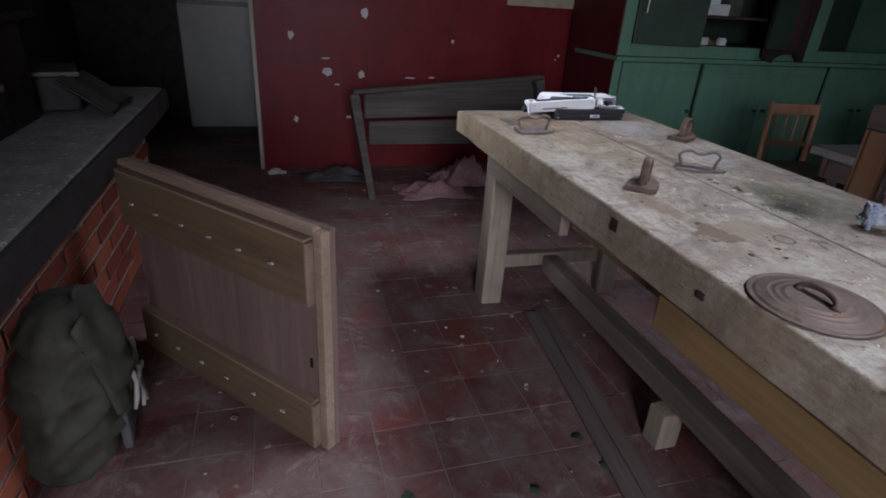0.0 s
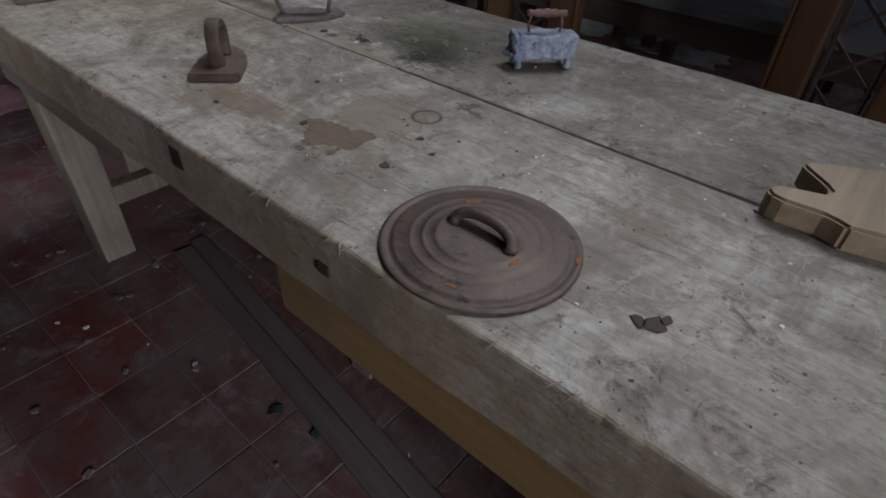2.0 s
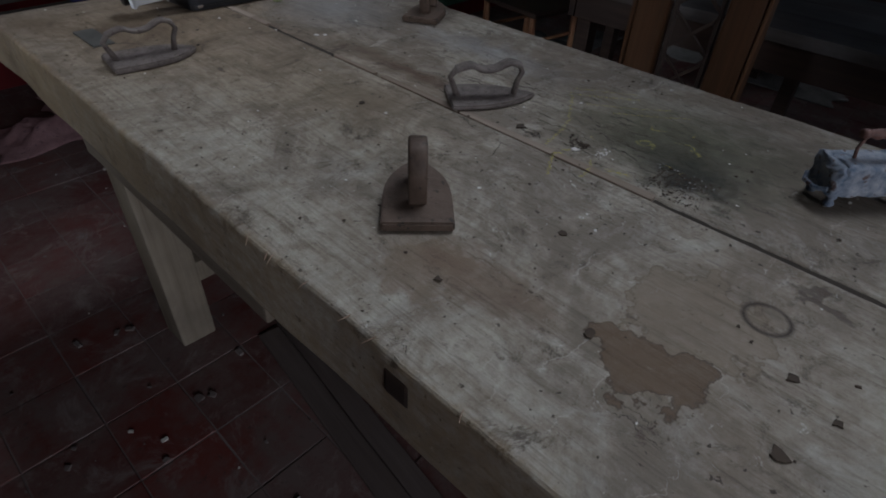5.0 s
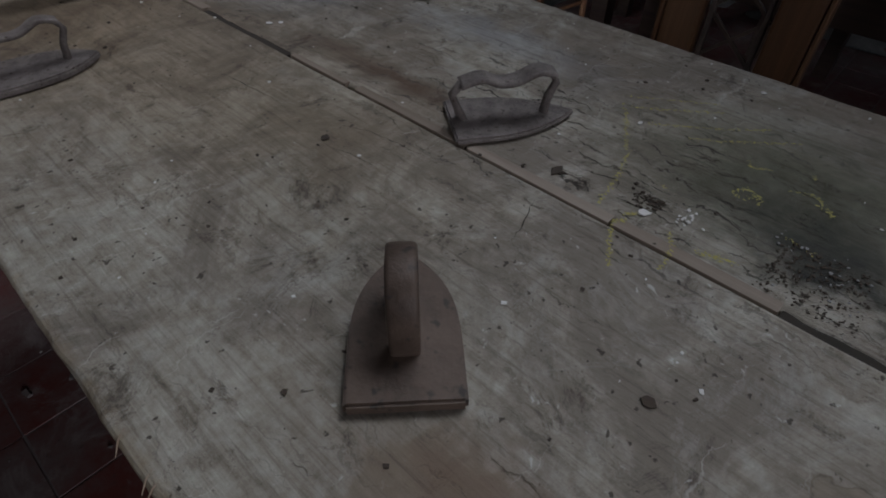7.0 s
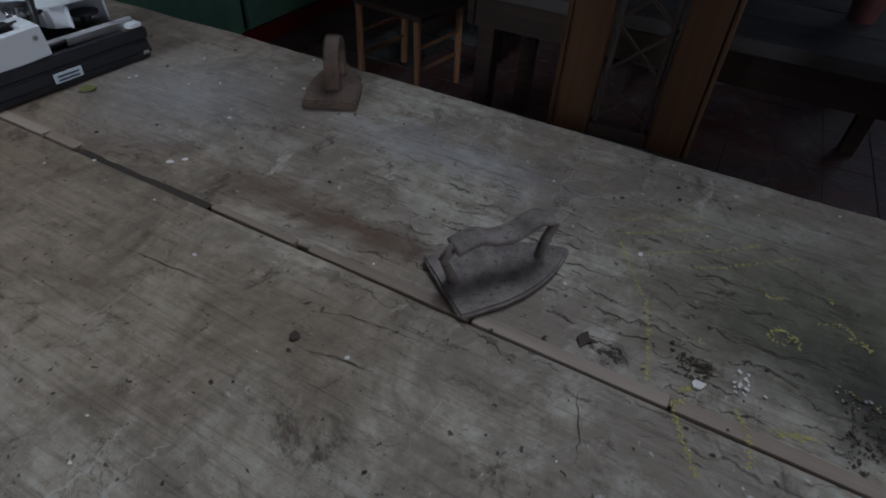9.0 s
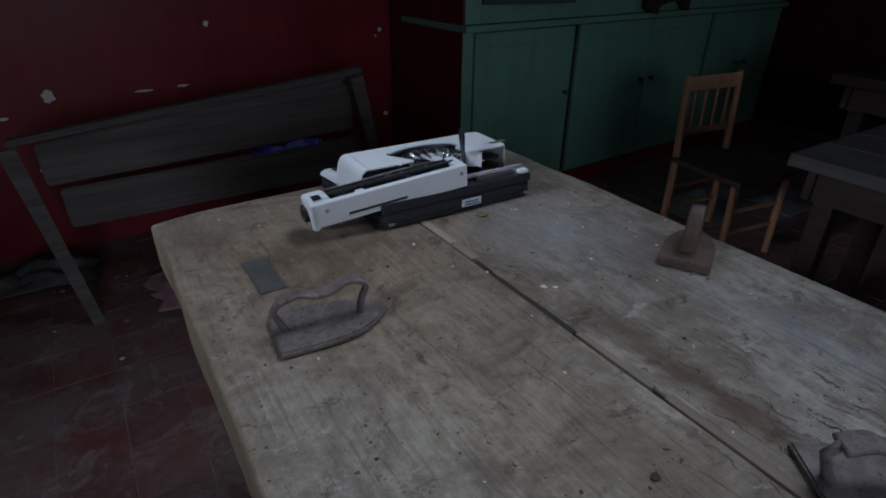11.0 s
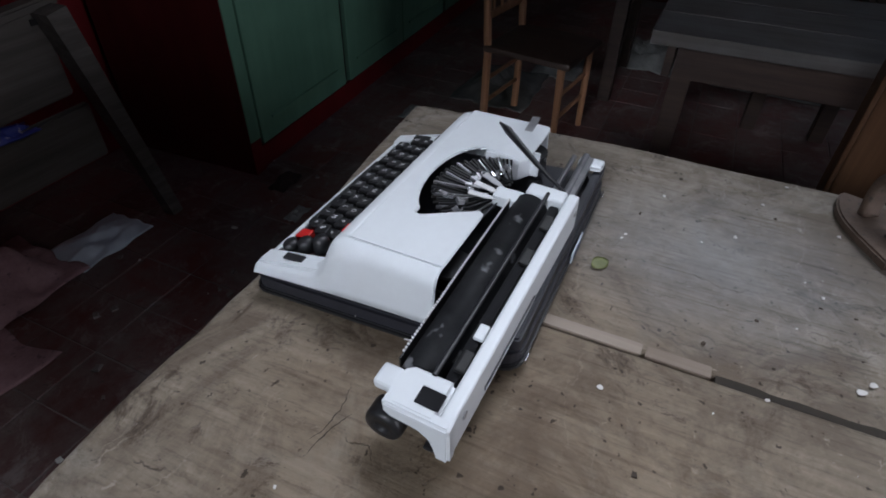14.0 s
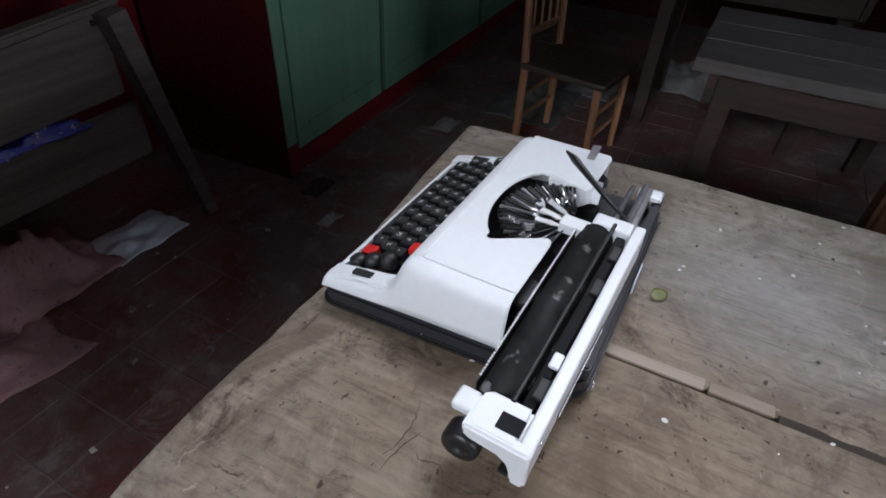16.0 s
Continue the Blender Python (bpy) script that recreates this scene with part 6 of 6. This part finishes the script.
def spindle_chair():
    c = thing("spindle_chair", pose(2.29, 3.64, 0, 0, 0, -8), "small pale wooden chair with a spindle back", "chair")
    for x in (-0.165, 0.145):
        part("back_post", tube([(x, 0, 0), (x, 0.0, 0.35), (x - (0.0), 0.03, 0.735)], [0.017, 0.017, 0.014], 8), M_PINE, c)
    part("top_rail", box(-0.165, 0.015, 0.665, 0.145, 0.035, 0.728, 0.006), M_PINE, c)
    part("low_rail", box(-0.15, 0.008, 0.475, 0.13, 0.024, 0.505, 0.004), M_PINE, c)
    for k in range(4):
        x = -0.11 + 0.067 * k
        part("spindle", rod((x, 0.015, 0.505), (x, 0.025, 0.666), 0.006), M_PINE, c)
    part("seat", box(-0.19, -0.36, 0.36, 0.17, 0.012, 0.385, 0.01), M_DARK_WOOD, c, "dark seat")
    for x in (-0.16, 0.14):
        part("front_leg", tube([(x, -0.33, 0), (x, -0.32, 0.36)], [0.013, 0.017], 8), M_PINE, c)
    for z in (0.14, 0.24):
        part("stretcher", rod((-0.155, -0.32, z), (0.135, -0.32, z), 0.009), M_PINE, c)
        part("stretcher", rod((-0.155, 0.0, z), (0.135, 0.0, z), 0.009), M_PINE, c)


spindle_chair()


# ---- other tables ----
def plank_table(name, x0, y0, x1, y1, h, top_m, leg_m, label, thick=0.04, apron=0.10):
    t = thing(name, pose(0, 0, 0), label, "table")
    n = max(2, round((x1 - x0) / 0.22))
    for k in range(n):
        a = x0 + (x1 - x0) * k / n
        part("plank", box(a + 0.0015, y0, h - thick, a + (x1 - x0) / n - 0.0015, y1, h, 0.004, cuts=6, rough=0.002), top_m, t)
    for xa, xb, ya, yb in ((x0 + 0.04, x1 - 0.04, y0 + 0.05, y0 + 0.075), (x0 + 0.04, x1 - 0.04, y1 - 0.075, y1 - 0.05), (x0 + 0.04, x0 + 0.065, y0 + 0.08, y1 - 0.08), (x1 - 0.065, x1 - 0.04, y0 + 0.08, y1 - 0.08)):
        part("apron", box(xa, ya, h - thick - apron, xb, yb, h - thick - 0.001, 0.003), leg_m, t)
    for x in (x0 + 0.07, x1 - 0.13):
        for y in (y0 + 0.08, y1 - 0.14):
            part("leg", box(x, y, 0, x + 0.06, y + 0.06, h - thick - 0.002, 0.005), leg_m, t)
    return t


plank_table("low_table", 1.74, 0.55, 2.38, 3.03, 0.65, M_LOW_TABLE, M_DARK_WOOD, "long low table with a dusty grey plank top")
plank_table("side_table", 2.62, 2.48, 3.3, 3.36, 0.75, M_DARK_WOOD, M_DARK_WOOD, "dark stained side table loaded with dishes")
plank_table("side_table", 2.62, 1.5, 3.4, 2.42, 0.71, M_DARK_WOOD, M_DARK_WOOD, "dark stained side table with a bowl")


def bowl(name, x, y, z, r, h, material, label, sides=28):
    b = tagged(finish(name, lathe([(0, 0), (r * 0.55, 0), (r * 0.6, h * 0.08), (r * 0.9, h * 0.6), (r, h), (r * 0.96, h), (r * 0.85, h * 0.6), (r * 0.5, h * 0.14), (0, h * 0.12)], sides), material, smooth=True), label, name.split("_")[-1])
    b.matrix_world = pose(x, y, z)
    return b


bw = bowl("enamel_bowl", 2.93, 2.28, 0.711, 0.115, 0.085, M_CERAMIC, "white bowl with blue bands on the side table")
for z, r in ((0.055, 0.102), (0.08, 0.114)):
    part("band", lathe([(r, z - 0.005), (r + 0.003, z), (r, z + 0.005)], 32), M_BLUE, bw, "blue glazed band", smooth=True)
bowl("china_cup", 3.05, 3.24, 0.751, 0.06, 0.09, M_CERAMIC, "white china cup on the side table")
bowl("china_bowl", 2.93, 3.13, 0.751, 0.075, 0.05, M_CERAMIC, "shallow white bowl on the side table")
bowl("china_plate", 3.12, 2.98, 0.751, 0.10, 0.02, M_CERAMIC, "white plate on the side table")
bowl("steel_dish", 3.10, 2.72, 0.751, 0.08, 0.035, M_STEEL, "dull metal dish on the side table")
jug = lathe([(0, 0), (0.035, 0), (0.05, 0.03), (0.045, 0.08), (0.025, 0.105), (0.03, 0.13), (0.026, 0.13), (0.02, 0.105), (0, 0.1)], 24)
jug.transform(pose(3.02, 2.62, 0.751))
jug = tagged(finish("glass_jug", jug, M_STEEL, smooth=True), "small grey jug on the side table", "jug")
part("handle", tube([(3.02, 2.57, 0.86), (3.02, 2.54, 0.85), (3.02, 2.545, 0.80), (3.02, 2.573, 0.79)], 0.005), M_STEEL, jug)


def pot_plant():
    p = thing("potted_plant", pose(2.11, 1.885, 0.651) @ Matrix.Scale(0.68, 4), "bushy small-leaved plant in a pink pot", "plant")
    part("pot", lathe([(0, 0), (0.05, 0), (0.068, 0.11), (0.074, 0.11), (0.074, 0.13), (0.066, 0.13), (0.062, 0.112), (0, 0.108)], 28), M_PINKPOT, p, "pale pink pot", smooth=True)
    random.seed(4)
    for k in range(9):
        a = k * 0.7
        part("stem", tube([(0, 0, 0.105), (0.03 * math.cos(a), 0.03 * math.sin(a), 0.17), (0.075 * math.cos(a), 0.075 * math.sin(a), 0.20 + 0.05 * (k % 3))], 0.0025, 5), M_LEAF, p)
    bm = bmesh.new()
    for _ in range(420):
        d = Vector((random.gauss(0, 1), random.gauss(0, 1), random.gauss(0, 0.8))).normalized() * random.uniform(0.35, 1.0)
        c = Vector((d.x * 0.115, d.y * 0.115, 0.225 + d.z * 0.085))
        s = random.uniform(0.011, 0.02)
        m = Matrix.Translation(c) @ Euler((random.uniform(-1, 1), random.uniform(-1, 1), random.uniform(0, 6.3))).to_matrix().to_4x4()
        pts = [(-1, 0, 0), (-0.4, 0.5, 0.15), (0.4, 0.45, 0.15), (1, 0, -0.1), (0.4, -0.45, 0.15), (-0.4, -0.5, 0.15)]
        bm.faces.new([bm.verts.new(m @ (Vector(q) * s)) for q in pts])
    part("foliage", bm, M_LEAF, p, "dusty green leaves")


pot_plant()
rag("grey_rag", 2.62, 3.75, 0, 0.5, 0.36, 0.09, M_GREYCLOTH, "grey heap of rags and papers on the floor", 13.0)
rag("white_scrap", 2.15, 4.02, 0, 0.14, 0.09, 0.02, M_GREYPAPER, "scrap of white paper on the floor", 15.0, "paper")
rag("paper_sheet", 3.05, 3.55, 0, 0.4, 0.25, 0.05, M_GREYPAPER, "crumpled newspaper under the tables", 17.0, "paper")
rag("crumpled_newspaper", 3.42, 3.12, 0, 0.5, 0.42, 0.13, M_GREYPAPER, "crumpled grey newspaper on the floor behind the tables", 23.0, "paper")
rag("white_cloth", 3.28, 2.46, 0, 0.3, 0.62, 0.10, M_GREYPAPER, "greyed white cloth lying under the side table", 25.0)
rag("dark_rag", 1.40, 4.18, 0, 0.13, 0.07, 0.05, M_BROWNCLOTH, "dark rag dropped at the cupboard foot", 27.0)
rag("paper_sheet", 1.25, 4.02, 0, 0.09, 0.05, 0.02, M_GREYPAPER, "scrap of white paper on the floor", 19.0, "paper")
for k, (x, y) in enumerate(((1.28, 1.36), (1.31, 1.42), (1.26, 1.47))):
    b = lathe([(0, 0), (0.014, 0), (0.016, 0.01), (0.016, 0.05), (0.007, 0.065), (0.007, 0.08), (0, 0.08)], 14)
    b.transform(pose(x, y, 0.456))
    tagged(finish("small_bottle", b, M_CERAMIC, smooth=True), "small pale bottle on the chair seat", "bottle", "bottles on the chair")
crumbs("floor_rubble", M_GROUT, 420, 31, 0.007, (-1.2, 1.6, 0.8, 4.6), "grey rubble and dust crumbs on the tiles", 0.0015)
crumbs("floor_chips", M_CHIPS, 70, 32, 0.006, (-1.2, 1.6, 1.0, 4.6), "white plaster chips on the tiles", 0.0015)
for x, y, a in ((-0.46, 2.0, 20), (-0.12, 1.95, 70), (0.09, 2.10, 130), (0.12, 1.98, 10)):
    g = sheet(5, 4, lambda u, v: Vector(((u - 0.5) * 0.035, (v - 0.5) * 0.022, 0.003 + 0.004 * math.sin(4 * u))))
    g = thicken(g, 0.001)
    g.transform(pose(x, y, 0.001, 0, 0, a))
    tagged(finish("green_scrap", g, M_GREENDARK), "flake of green paint on the tiles", "flake", "green flakes")

# ---- floor tiles, nearest ones single ----
random.seed(8)
PX, PY = 0.170, 0.187


def tile_mesh(k):
    bm = box(-PX / 2 + 0.0014, -PY / 2 + 0.0014, -0.008, PX / 2 - 0.0014, PY / 2 - 0.0014, 0.0, 0.0016, segments=1)
    for v in bm.verts:
        v.co += noise.noise_vector(v.co * 30 + Vector((k, 0, 0))) * 0.0012
    return bm


tile_meshes = []
for k in range(5):
    me = bpy.data.meshes.new("tile")
    b = tile_mesh(k * 3.7)
    b.to_mesh(me)
    b.free()
    me.materials.append(M_TILE)
    tile_meshes.append(me)
floor = setting("floor", box(-3.1, -1.3, -0.0118, 4.58, 6.7, -0.0022), M_GROUT, "worn dusty terracotta tile floor", "floor")
rest_v, rest_f = [], []
for i in range(-14, 30):
    for j in range(-19, 24):
        x, y = -0.425 + PX * i, 2.348 + PY * j
        if x > 4.5 or x < -3.0 or y > 6.6:
            continue
        m = pose(x, y, 0.0 + random.uniform(-0.0012, 0.0012), random.uniform(-0.35, 0.35), random.uniform(-0.35, 0.35), random.uniform(-0.5, 0.5))
        if -1.2 < x < 0.95 and 0.9 < y < 3.9:
            t = new("tile", random.choice(tile_meshes))
            t.parent = floor
            t.matrix_local = m
        else:
            me = random.choice(tile_meshes)
            n = len(rest_v)
            rest_v += [m @ v.co for v in me.vertices]
            rest_f += [[n + q for q in p.vertices] for p in me.polygons]
me = bpy.data.meshes.new("far_tiles")
me.from_pydata(rest_v, [], rest_f)
me.materials.append(M_TILE)
far = new("far_tiles", me)
far.parent = floor
tagged(far, "further terracotta tiles", "", "", "stuff")
